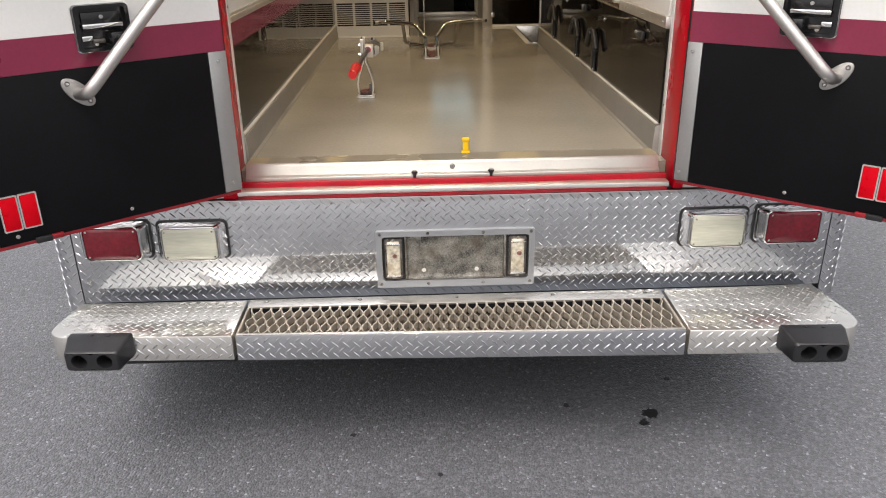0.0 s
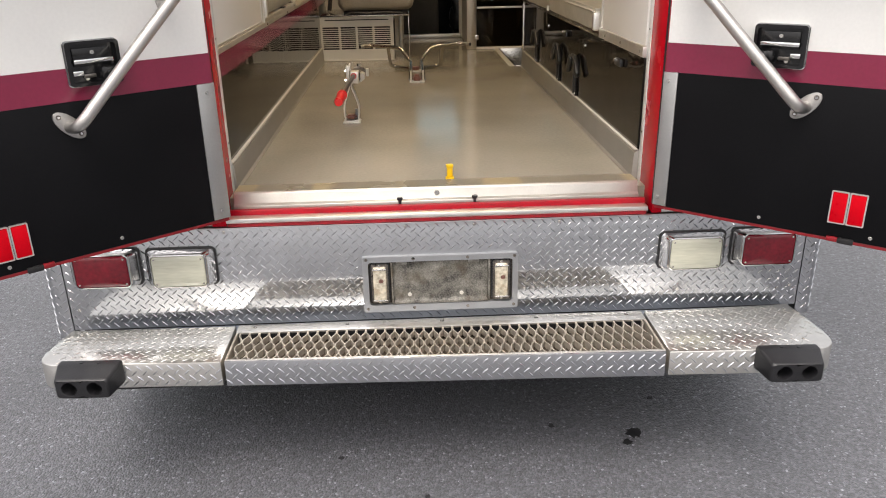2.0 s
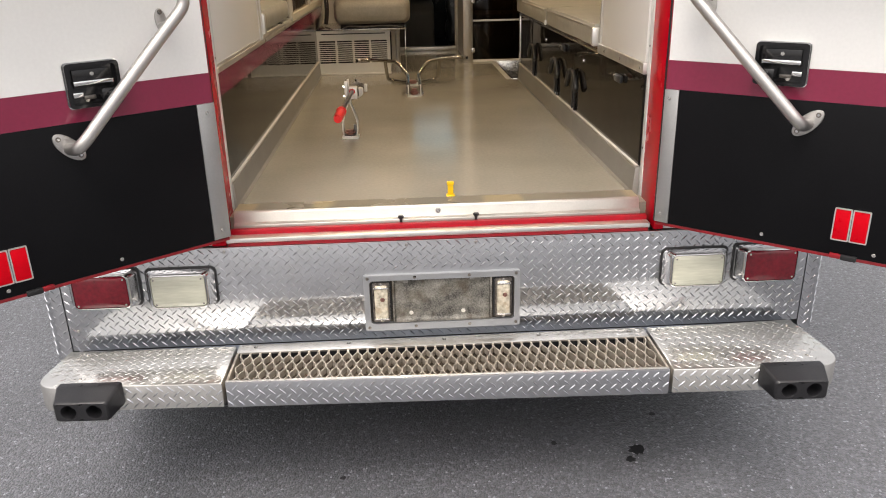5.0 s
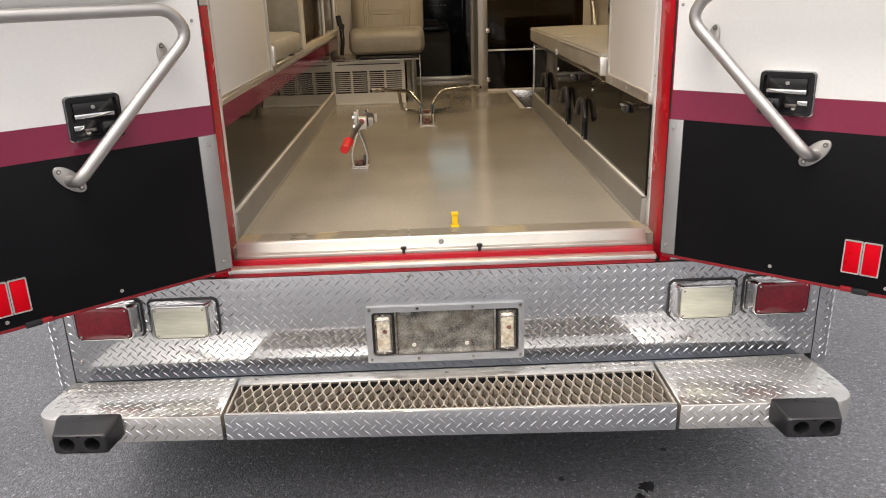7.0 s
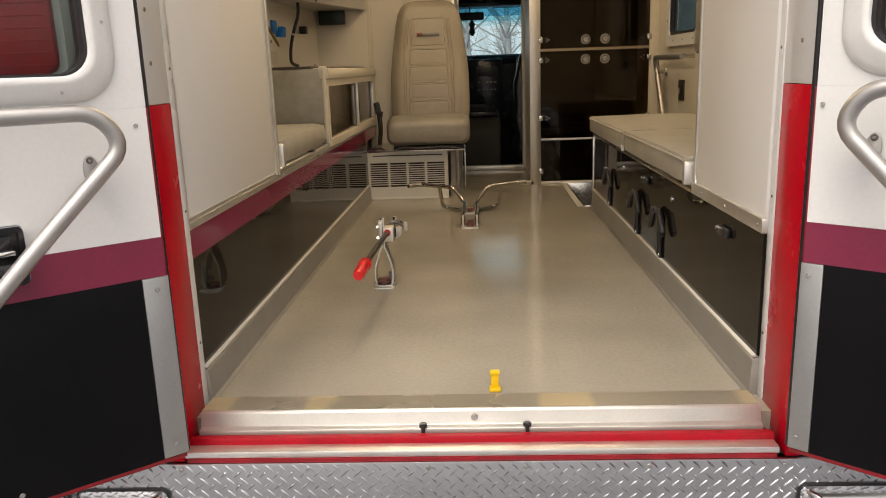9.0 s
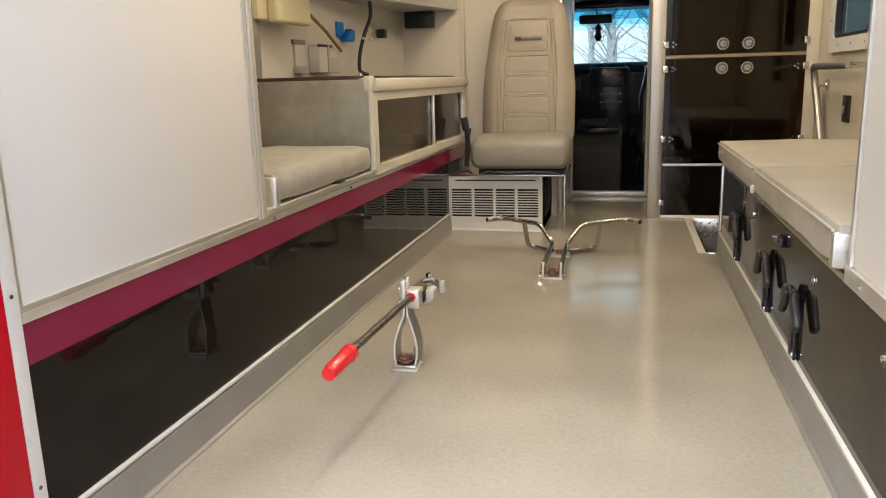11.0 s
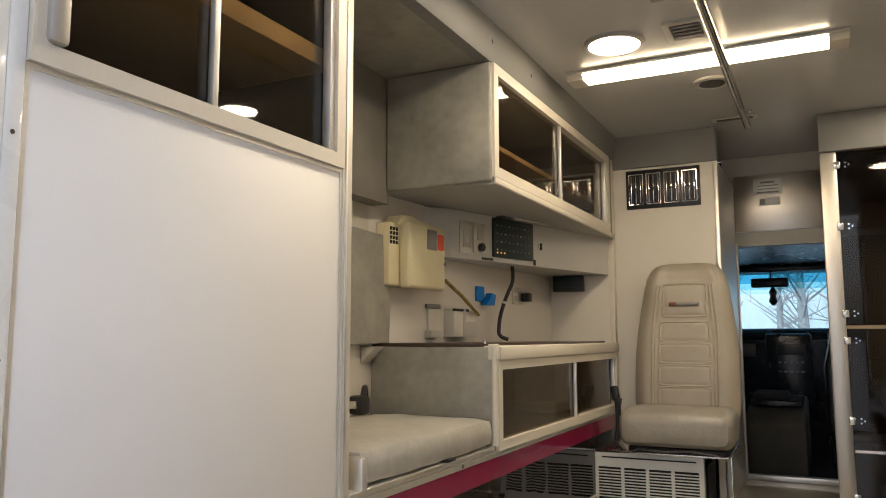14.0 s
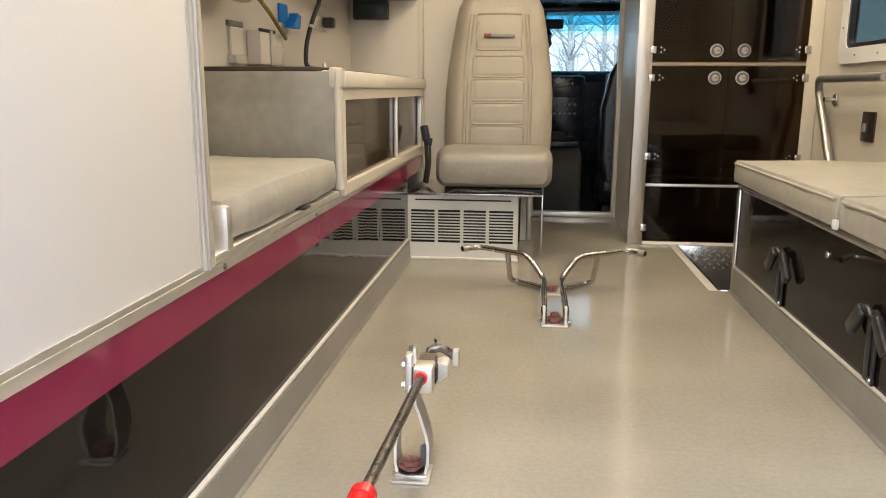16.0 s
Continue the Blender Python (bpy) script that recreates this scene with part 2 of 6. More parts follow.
BLUE_BAND = [tinted("blue_sunshade_glass", c) for c in ((0.74, 0.91, 0.95), (0.52, 0.82, 0.90), (0.26, 0.62, 0.76))]
LENS_WHITE = mat("clear_lens", (0.52, 0.52, 0.42), 0.10, vary=0.12, scale=5, bump=0.0004, bump_scale=60, coat=0.4, stretch=(0.4, 1, 4))
LENS_RED = mat("red_lens", (0.18, 0.003, 0.012), 0.08, vary=0.25, scale=14, spec=0.5, bump=0.0005, bump_scale=120, coat=0.3)
WARN_RED = mat("warning_red_lens", (0.50, 0.012, 0.020), 0.16, vary=0.2, scale=9, bump=0.0004, bump_scale=90)
CAP_STRIP = mat("taupe_cap_strip", (0.30, 0.27, 0.21), 0.28, 0.4, vary=0.06, scale=3, rvary=0.05)
LENS_AMBER = mat("aged_lens", (0.62, 0.56, 0.44), 0.2, vary=0.3, scale=45, coat=0.5, dirt=0.5, dirt_colour=(0.40, 0.26, 0.14))
REFLECTOR = mat("red_reflector", (0.58, 0.002, 0.010), 0.3, vary=0.06, scale=60, bump=0.0003, bump_scale=300, spec=0.1)
STAINED = mat("stained_back_plate", (0.215, 0.205, 0.18), 0.5, 0.35, vary=0.55, scale=26, bump=0.0012, bump_scale=240, dirt=0.95, dirt_colour=(0.085, 0.066, 0.042))
FRAME_GREY = mat("grey_frame_paint", (0.30, 0.31, 0.32), 0.4, 0.4, vary=0.05, scale=14, bump=0.0002, bump_scale=300)
HEATER_WHITE = mat("pale_enamel", (0.66, 0.65, 0.615), 0.4, vary=0.03, scale=5, bump=0.0002, bump_scale=300, dirt=0.12, dirt_colour=(0.42, 0.38, 0.31))
# greyed cream: the shade under the overhead cabinet is put into the colour
UNDER_SHADE = mat("shaded_underside", (0.36, 0.35, 0.32), 0.45, vary=0.06, scale=5, bump=0.0002, bump_scale=300)
# for the added strip whose mirror image gives a bluish band
STRIP_BLUE = mat("blue_grey_strip", (0.105, 0.122, 0.150), 0.5, vary=0.1, scale=8, bump=0.0002, bump_scale=200, dirt=0.3, dirt_colour=(0.10, 0.095, 0.085))
CONSOLE_GREY = mat("pale_grey_console", (0.55, 0.54, 0.51), 0.42, vary=0.03, scale=4, bump=0.0002, bump_scale=300)
SILL = mat("brushed_sill", (0.53, 0.51, 0.465), 0.40, 0.7, vary=0.08, scale=12, bump=0.0002, bump_scale=260, dirt=0.3, dirt_colour=(0.50, 0.46, 0.38))
GALV = mat("dirty_galvanised", (0.42, 0.41, 0.38), 0.5, 0.8, vary=0.3, scale=40, bump=0.0006, bump_scale=120, dirt=0.8, dirt_colour=(0.13, 0.115, 0.09))
YELLOW = mat("yellow_plastic", (0.80, 0.50, 0.01), 0.35, vary=0.05, scale=20)
RED_GRIP = mat("red_grip", (0.66, 0.012, 0.015), 0.3, vary=0.06, scale=30, coat=0.3)
RUST = mat("rusty_bolt", (0.34, 0.17, 0.14), 0.4, 0.5, vary=0.3, scale=60)
IVORY = mat("ivory_plastic", (0.72, 0.64, 0.40), 0.4, vary=0.04, scale=6, dirt=0.1, dirt_colour=(0.5, 0.42, 0.26))
TAPE_BLUE = mat("blue_tape", (0.01, 0.20, 0.62), 0.5, vary=0.06, scale=30)
LABEL_RED = mat("red_label", (0.72, 0.09, 0.04), 0.5, vary=0.05, scale=30)
LABEL_GREY = mat("grey_label", (0.22, 0.21, 0.20), 0.4, vary=0.1, scale=30)
PANEL_TEAL = mat("switch_panel_face", (0.012, 0.03, 0.032), 0.35, vary=0.1, scale=30)
PALE = mat("pale_print", (0.62, 0.60, 0.54), 0.5, vary=0.05, scale=40)
WOOD = mat("countertop_edge", (0.05, 0.032, 0.022), 0.3, vary=0.2, scale=8)
OIL = mat("oil_spot", (0.018, 0.018, 0.02), 0.4, vary=0.2, scale=60)
# bark lightened so that the haze before the trees is in their colour
BARK = mat("haze_paled_bark", (0.40, 0.40, 0.40), 0.8, vary=0.25, scale=12)
TYRE = mat("tyre_rubber", (0.018, 0.018, 0.019), 0.8, vary=0.2, scale=20)
LAMP_GLOW = glow("dome_lens", (1.0, 0.81, 0.55), 74.0)
TUBE_GLOW = glow("fluorescent_lens", (1.0, 0.77, 0.46), 20.0)
MIST = mat("glowing_misty_wood", (0.5, 0.55, 0.58), 0.9, vary=0.1, scale=0.3)


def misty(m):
    """Pale upright streaks that glow: a leafless wood with bright haze painted in."""
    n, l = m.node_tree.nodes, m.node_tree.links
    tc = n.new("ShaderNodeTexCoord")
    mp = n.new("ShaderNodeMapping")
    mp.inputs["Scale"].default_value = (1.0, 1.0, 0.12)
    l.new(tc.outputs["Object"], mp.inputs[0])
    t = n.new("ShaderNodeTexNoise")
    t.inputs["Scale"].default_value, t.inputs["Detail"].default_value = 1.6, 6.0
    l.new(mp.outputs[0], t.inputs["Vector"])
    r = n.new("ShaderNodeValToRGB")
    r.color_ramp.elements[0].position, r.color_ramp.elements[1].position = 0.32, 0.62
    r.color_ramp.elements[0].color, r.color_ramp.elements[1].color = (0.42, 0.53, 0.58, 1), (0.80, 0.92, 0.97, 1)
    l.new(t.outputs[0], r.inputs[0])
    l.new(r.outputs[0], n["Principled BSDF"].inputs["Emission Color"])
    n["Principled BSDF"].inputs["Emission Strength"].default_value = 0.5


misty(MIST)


def patches(m, colour):
    """A few long yellowed patches along x."""
    n, l = m.node_tree.nodes, m.node_tree.links
    tc = n.new("ShaderNodeTexCoord")
    mp = n.new("ShaderNodeMapping")
    mp.inputs["Scale"].default_value, mp.inputs["Location"].default_value = (3.2, 0.4, 0.0), (0.37, 0, 0)
    l.new(tc.outputs["Object"], mp.inputs[0])
    t = n.new("ShaderNodeTexNoise")
    t.inputs["Scale"].default_value, t.inputs["Detail"].default_value = 1.6, 1.0
    l.new(mp.outputs[0], t.inputs["Vector"])
    cut = n.new("ShaderNodeMapRange")
    cut.inputs[1].default_value, cut.inputs[2].default_value, cut.inputs[4].default_value = 0.53, 0.58, 0.75
    l.new(t.outputs[0], cut.inputs[0])
    p = n["Principled BSDF"]
    mix = n.new("ShaderNodeMix")
    mix.data_type = 'RGBA'
    mix.inputs[7].default_value = (*colour, 1)
    l.new(cut.outputs[0], mix.inputs[0])
    l.new(p.inputs["Base Color"].links[0].from_socket, mix.inputs[6])
    l.new(mix.outputs[2], p.inputs["Base Color"])


patches(CAP_STRIP, (0.52, 0.43, 0.26))
GREEN_LED = glow("indicator_amber", (1.0, 0.45, 0.1), 1.2)


def two_gloss(m, rough, share, colour=(0.62, 0.63, 0.645)):
    """Adds a sharper reflection to a metal, as bright plate has under its worn skin."""
    n, l = m.node_tree.nodes, m.node_tree.links
    g = n.new("ShaderNodeBsdfGlossy")
    g.inputs["Color"].default_value = (*colour, 1)
    g.inputs["Roughness"].default_value = rough
    mx = n.new("ShaderNodeMixShader")
    mx.inputs[0].default_value = share
    l.new(n["Principled BSDF"].outputs[0], mx.inputs[1])
    l.new(g.outputs[0], mx.inputs[2])
    l.new(mx.outputs[0], n["Material Output"].inputs[0])


two_gloss(TREAD, 0.06, 0.54)
two_gloss(TREAD_WORN, 0.16, 0.62, (0.80, 0.79, 0.75))


def emboss(m, scale, depth):
    """Adds rows of low rounded pips to a floor."""
    n, l = m.node_tree.nodes, m.node_tree.links
    tc = n.new("ShaderNodeTexCoord")
    v = n.new("ShaderNodeTexVoronoi")
    v.inputs["Scale"].default_value, v.inputs["Randomness"].default_value = scale, 0.0
    l.new(tc.outputs["Object"], v.inputs["Vector"])
    b = n.new("ShaderNodeBump")
    b.inputs["Distance"].default_value = depth
    b.inputs["Strength"].default_value = 0.5
    b.invert = True
    l.new(v.outputs["Distance"], b.inputs["Height"])
    l.new(n["Bump"].outputs[0], b.inputs["Normal"])
    l.new(b.outputs[0], n["Principled BSDF"].inputs["Normal"])


emboss(FLOOR, 84, 0.00030)

# ---- mesh helpers ----
def finish(name, bm, material, smooth=35):
    me = bpy.data.meshes.new(name)
    bm.normal_update()
    bm.to_mesh(me)
    bm.free()
    me.materials.append(material)
    if smooth:
        for f in me.polygons:
            f.use_smooth = True
        me.set_sharp_from_angle(angle=radians(smooth))
    return me


def part(name, bm, material, parent, label=""):
    """Links a bmesh as ONE mesh object under a thing or under a part."""
    if isinstance(bm, list):
        return [part(name, one, material, parent, label) for one in bm][-1]
    ob = new(name, finish(name, bm, material))
    ob.parent = parent
    if name in ("tread_pattern", "branches", "rib"):
        ob["kind"] = "stuff"
    return tagged(ob, label)


def thing(name, label, category, m=None, group=""):
    ob = new(name)
    ob.empty_display_size = 0.05
    if m is not None:
        ob.matrix_basis = m
    return tagged(ob, label, category, group)


def single(name, bm, material, label, category, kind="", group=""):
    return tagged(new(name, finish(name, bm, material)), label, category, group, kind)


def box(x0, x1, y0, y1, z0, z1, bevel=0.0, seg=2, bm=None):
    b = bmesh.new()
    bmesh.ops.create_cube(b, size=1)
    for v in b.verts:
        v.co = Vector((x0 + (v.co.x + .5) * (x1 - x0), y0 + (v.co.y + .5) * (y1 - y0), z0 + (v.co.z + .5) * (z1 - z0)))
    if bevel > 0:
        bmesh.ops.bevel(b, geom=list(b.edges), offset=bevel, segments=seg, profile=0.5, affect='EDGES')
    return merge(bm, b)


def merge(bm, b, m=None):
    """Adds b to bm (which may be None) and returns the result."""
    if m is not None:
        bmesh.ops.transform(b, matrix=m, verts=b.verts)
    if bm is None:
        return b
    tmp = bpy.data.meshes.new("tmp")
    b.to_mesh(tmp)
    b.free()
    bm.from_mesh(tmp)
    bpy.data.meshes.remove(tmp)
    return bm


def tube(points, r, sides=12, bm=None, cap=True, round_at=0.0, steps=5):
    """A round bar along points; round_at bends the corners with that radius."""
    pts = [Vector(p) for p in points]
    if round_at > 0 and not isinstance(r, (list, tuple)):
        out = [pts[0]]
        for a, b, c in zip(pts, pts[1:], pts[2:]):
            d0, d1 = (a - b), (c - b)
            k = min(round_at, d0.length * .49, d1.length * .49)
            p0, p1 = b + d0.normalized() * k, b + d1.normalized() * k
            for i in range(steps + 1):
                s = i / steps
                out.append(p0 * (1 - s) ** 2 + b * 2 * s * (1 - s) + p1 * s * s)
        pts = out + [pts[-1]]
    b = bmesh.new()
    rings, side = [], None
    for i, p in enumerate(pts):
        t = (pts[min(i + 1, len(pts) - 1)] - pts[max(i - 1, 0)]).normalized()
        if side is None:
            side = t.cross(Vector((0.3, 0.2, 1)) if abs(t.z) < .9 else Vector((1, 0, 0))).normalized()
        side = (side - t * side.dot(t)).normalized()
        up = t.cross(side)
        rad = r[i] if isinstance(r, (list, tuple)) else r
        rings.append([b.verts.new(p + (side * math.cos(2 * math.pi * k / sides) + up * math.sin(2 * math.pi * k / sides)) * rad) for k in range(sides)])
    for q0, q1 in zip(rings, rings[1:]):
        for k in range(sides):
            b.faces.new((q0[k], q0[(k + 1) % sides], q1[(k + 1) % sides], q1[k]))
    if cap:
        b.faces.new(list(reversed(rings[0])))
        b.faces.new(rings[-1])
    return merge(bm, b)


def disc(cx, cy, cz, r, depth, axis='z', sides=24, bevel=0.0, bm=None):
    b = bmesh.new()
    bmesh.ops.create_cone(b, cap_ends=True, segments=sides, radius1=r, radius2=r, depth=depth)
    if bevel > 0:
        bmesh.ops.bevel(b, geom=[e for e in b.edges if len(e.link_faces) == 2 and any(len(f.verts) > 4 for f in e.link_faces)], offset=bevel, segments=2, affect='EDGES')
    turn = {'z': Matrix(), 'x': pose(0, 0, 0, 0, 90, 0), 'y': pose(0, 0, 0, 90, 0, 0)}[axis]
    return merge(bm, b, Matrix.Translation((cx, cy, cz)) @ turn)


def prism(outline, lo, hi, axis='z', bevel=0.0, bm=None, seg=2):
    """Extrudes a flat outline. axis z: outline is (x, y); y: (x, z); x: (y, z)."""
    put = {'z': lambda a, b, c: (a, b, c), 'y': lambda a, b, c: (a, c, b), 'x': lambda a, b, c: (c, a, b)}[axis]
    b = bmesh.new()
    low = [b.verts.new(put(p[0], p[1], lo)) for p in outline]
    top = [b.verts.new(put(p[0], p[1], hi)) for p in outline]
    n = len(outline)
    b.faces.new(low)
    b.faces.new(top)
    for i in range(n):
        b.faces.new((low[i], low[(i + 1) % n], top[(i + 1) % n], top[i]))
    bmesh.ops.recalc_face_normals(b, faces=b.faces)
    if bevel > 0:
        bmesh.ops.bevel(b, geom=list(b.edges), offset=bevel, segments=seg, profile=0.5, affect='EDGES')
    return merge(bm, b)


def round_rect(x0, x1, z0, z1, r, n=6):
    out = []
    for cx, cz, a0 in ((x1 - r, z1 - r, 0), (x0 + r, z1 - r, 90), (x0 + r, z0 + r, 180), (x1 - r, z0 + r, 270)):
        for i in range(n + 1):
            a = radians(a0 + 90 * i / n)
            out.append((cx + r * math.cos(a), cz + r * math.sin(a)))
    return out


def frame_ring(outer, inner, lo, hi, axis='y', bm=None):
    """A ring between two outlines of equal count, extruded from lo to hi."""
    put = {'z': lambda a, b, c: (a, b, c), 'y': lambda a, b, c: (a, c, b), 'x': lambda a, b, c: (c, a, b)}[axis]
    b = bmesh.new()
    v = [[b.verts.new(put(p[0], p[1], d)) for p in line] for line in (outer, inner) for d in (lo, hi)]
    n = len(outer)
    for i in range(n):
        j = (i + 1) % n
        for q, w in ((0, 1), (1, 3), (3, 2), (2, 0)):
            b.faces.new((v[q][i], v[q][j], v[w][j], v[w][i]))
    bmesh.ops.recalc_face_normals(b, faces=b.faces)
    return merge(bm, b)


def tread_marks(u0, u1, v0, v1, put, pitch=0.0235, size=(0.0128, 0.0022, 0.0023), keep=None):
    """Raised lozenges in the usual alternating pattern; put(u, v, h) gives the place."""
    verts, faces = [], []
    rows, cols = max(1, int((v1 - v0) / (pitch * .60))), max(1, int((u1 - u0) / (pitch * .60)))
    for j in range(rows):
        for i in range(j % 2, cols, 2):
            cu, cv = u0 + (i + .5) * (u1 - u0) / cols, v0 + (j + .5) * (v1 - v0) / rows
            if keep and not keep(cu, cv):
                continue
            a = radians(43 if j % 2 else -43)
            du, dv = math.cos(a), math.sin(a)
            L, W, H = size
            k = len(verts)
            for s, w, hh in ((-1, 0, -.0002), (-.45, -1, -.0002), (.45, -1, -.0002), (1, 0, -.0002), (.45, 1, -.0002), (-.45, 1, -.0002), (-.6, 0, H), (.6, 0, H)):
                verts.append(put(cu + du * s * L - dv * w * W, cv + dv * s * L + du * w * W, hh))
            faces += [tuple(k + q for q in f) for f in ((0, 1, 6), (1, 2, 7, 6), (2, 3, 7), (3, 4, 7), (4, 5, 6, 7), (5, 0, 6))]
    me = bpy.data.meshes.new("tread_pattern")
    me.from_pydata([tuple(v) for v in verts], [], faces)
    b = bmesh.new()
    b.from_mesh(me)
    bpy.data.meshes.remove(me)
    return b


def screw_heads(spots, r, axis, depth=0.003):
    """One small round head at each place."""
    return [disc(x, y, z, r, depth, axis, 10, r * .25) for x, y, z in spots]


def padded(x0, x1, y0, y1, z0, z1, r=.02, puff=.006, wrinkle=.0025, cuts=(10, 16, 4), seed=0):
    """A soft upholstered block: rounded edges, slightly swollen faces, faint wrinkles."""
    lo, hi = Vector((x0, y0, z0)), Vector((x1, y1, z1))
    size = hi - lo
    b, done = bmesh.new(), {}

    def vert(i, j, k):
        if (i, j, k) not in done:
            q = Vector((i / cuts[0], j / cuts[1], k / cuts[2]))
            p = Vector([lo[a] + q[a] * size[a] for a in range(3)])
            core = Vector([min(max(p[a], lo[a] + r), hi[a] - r) for a in range(3)])
            d = p - core
            if d.length > 1e-6:
                d.normalize()
                p = core + d * r
            swell = 1
            for a in range(3):
                if abs(d[a]) < .5:
                    swell *= 4 * q[a] * (1 - q[a])
            w = noise.noise(Vector((p.x * 7 + seed, p.y * 7, p.z * 7))) + .6 * noise.noise(Vector((p.x * 21, p.y * 21 + seed, p.z * 21)))
            done[i, j, k] = b.verts.new(p + d * (puff * swell + wrinkle * w))
        return done[i, j, k]

    for a, c, e in ((0, 1, 2), (1, 2, 0), (2, 0, 1)):
        for side in (0, cuts[e]):
            for i in range(cuts[a]):
                for j in range(cuts[c]):
                    quad = []
                    for di, dj in ((0, 0), (1, 0), (1, 1), (0, 1)):
                        idx = [0, 0, 0]
                        idx[a], idx[c], idx[e] = i + di, j + dj, side
                        quad.append(vert(*idx))
                    b.faces.new(quad)
    bmesh.ops.recalc_face_normals(b, faces=b.faces)
    return b


# ---- structure: ground and the vehicle's shell ----
def make_ground():
    b = bmesh.new()
    bmesh.ops.create_grid(b, x_segments=60, y_segments=60, size=1)
    for v in b.verts:
        v.co.x, v.co.y = [math.copysign(abs(c) ** 3 * 400, c) for c in (v.co.x, v.co.y)]
    single("ground", b, ASPHALT, "dark grey worn asphalt with fine aggregate", "ground", "structure")


make_ground()


def make_stain(x, y, r, seed):
    rnd = random.Random(seed)
    out = [(x + r * rnd.uniform(.5, 1.15) * math.cos(2 * math.pi * k / 18), y + r * rnd.uniform(.5, 1.2) * math.sin(2 * math.pi * k / 18)) for k in range(18)]
    single("oil_stain", prism(out, .0005, .0015, 'z'), OIL, "small dark oil spot on the asphalt", "stain", "structure")


for i, (x, y, r) in enumerate(((.615, -.035, .030), (.585, -.085, .017), (-.324, -.102, .011), (.358, .023, .013), (-.06, -.30, .010), (.73, .16, .012))):
    make_stain(x, y, r, 5 + i)
FZ, CZ = 0.80, 2.60          # floor and ceiling
LX, RX = -0.62, 0.62         # faces of the cabinets along the aisle
HALF = 1.16                  # half the body's width
BACK_Y = 3.43                # bulkhead

# floor slab with the step well of the side door cut out
b = box(-1.09, 0.575, 0.09, 4.25, 0.70, FZ)
b = box(0.575, 1.10, 0.09, 2.57, 0.70, FZ, bm=b)
b = box(0.575, 1.10, 3.385, 4.25, 0.70, FZ, bm=b)
floor = single("floor", b, FLOOR, "taupe smooth vinyl floor with a soft sheen", "floor", "structure")
b = box(-HALF, HALF, 0.10, 4.25, 0.52, 0.70)
# added unseen block, low and wide to keep sky light off the ground
b = box(-1.12, 1.12, 0.08, 1.75, 0.16, 0.52, .02, bm=b)
b = box(-.70, .70, 1.75, 4.2, 0.22, 0.52, .02, bm=b)
single("subfloor", b, DARK, "black underbody with an added low block to deepen ground shade", "underbody", "structure")

# outer shell
b = box(-HALF, -1.125, 0.065, 4.25, 0.45, 2.74, 0.01)
single("wall_left", b, DOOR_WHITE, "white painted side wall of the vehicle body", "wall", "structure")
b = box(1.13, HALF, 0.065, 2.55, 0.45, 2.74)
b = box(1.13, HALF, 3.12, 4.25, 0.45, 2.74, bm=b)
b = box(1.13, HALF, 2.55, 3.12, 0.45, 1.66, bm=b)
b = box(1.13, HALF, 2.55, 3.12, 2.16, 2.74, bm=b)
single("wall_right", b, CREAM, "cream side wall with a window above the bench", "wall", "structure")
b = box(-HALF, -0.653, 0.0, 0.065, 0.745, 2.74, 0.004)
b = box(0.653, HALF, 0.0, 0.065, 0.745, 2.74, 0.004, bm=b)
b = box(-0.653, 0.653, 0.0, 0.065, 2.60, 2.74, bm=b)
single("wall_rear", b, DOOR_WHITE, "white painted rear wall round the doorway", "wall", "structure")
b = box(-HALF, HALF, 0.0, 4.25, 2.741, 2.79, 0.012)
single("roof", b, DOOR_WHITE, "white painted vehicle roof", "roof", "structure")
b = box(-1.125, 1.13, 0.066, 4.2, CZ, CZ + 0.02)
single("ceiling", b, CEILING, "pale grey smooth ceiling panel", "ceiling", "structure")
b = box(-1.125, -0.64, 0.14, 3.43, 2.4885, 2.494)
single("soffit", b, GREY_VINYL, "dark grey soffit over the wall cabinets", "soffit", "structure")

# front bulkhead, passage to the cab
b = box(LX - .03, -0.125, BACK_Y, 4.16, FZ, 2.44)
b = box(-1.125, LX - .03, BACK_Y, BACK_Y + .04, FZ, CZ, bm=b)
single("wall_front", b, WARM_LAMINATE, "cream laminate bulkhead behind the seat", "wall", "structure")
b = prism([(BACK_Y - .02, 2.44), (BACK_Y + .05, 2.44), (BACK_Y + .05, CZ), (BACK_Y - .05, CZ)], LX, -0.105, 'x', 0.004)
single("trim_soffit", b, GREY_TRIM, "grey soffit strip above the bulkhead", "trim", "structure")
b = box(-0.126, -0.104, BACK_Y - .006, 4.15, FZ, 2.44, 0.004)
single("trim_bulkhead", b, ALU, "bright aluminium corner trim of the bulkhead", "trim", "structure")
b = box(-0.165, -0.10, 4.16, 4.22, FZ, 2.6)
b = box(0.345, 0.44, 4.16, 4.22, FZ, 2.6, bm=b)
b = box(-0.10, 0.345, 4.16, 4.22, 2.09, 2.17, bm=b)
b = box(-0.10, 0.345, 4.16, 4.22, 2.49, 2.6, bm=b)
single("trim_passage", b, GREY_PAINT, "grey frame of the passage to the cab", "trim", "structure")
b = box(-0.10, 0.345, 4.14, 4.16, 2.17, 2.49, 0.003)
single("trim_header", b, POST_STEEL, "brushed stainless header over the passage", "trim", "structure")
b = box(-0.105, 0.35, 4.14, 4.19, FZ, FZ + .030, 0.004)
single("trim_threshold", b, ALU, "bright aluminium threshold at the passage", "trim", "structure")
b = box(-0.104, -0.094, 4.12, 4.16, FZ, 2.1, 0.002)
single("trim_jamb", b, ALU, "thin aluminium door track", "trim", "structure")

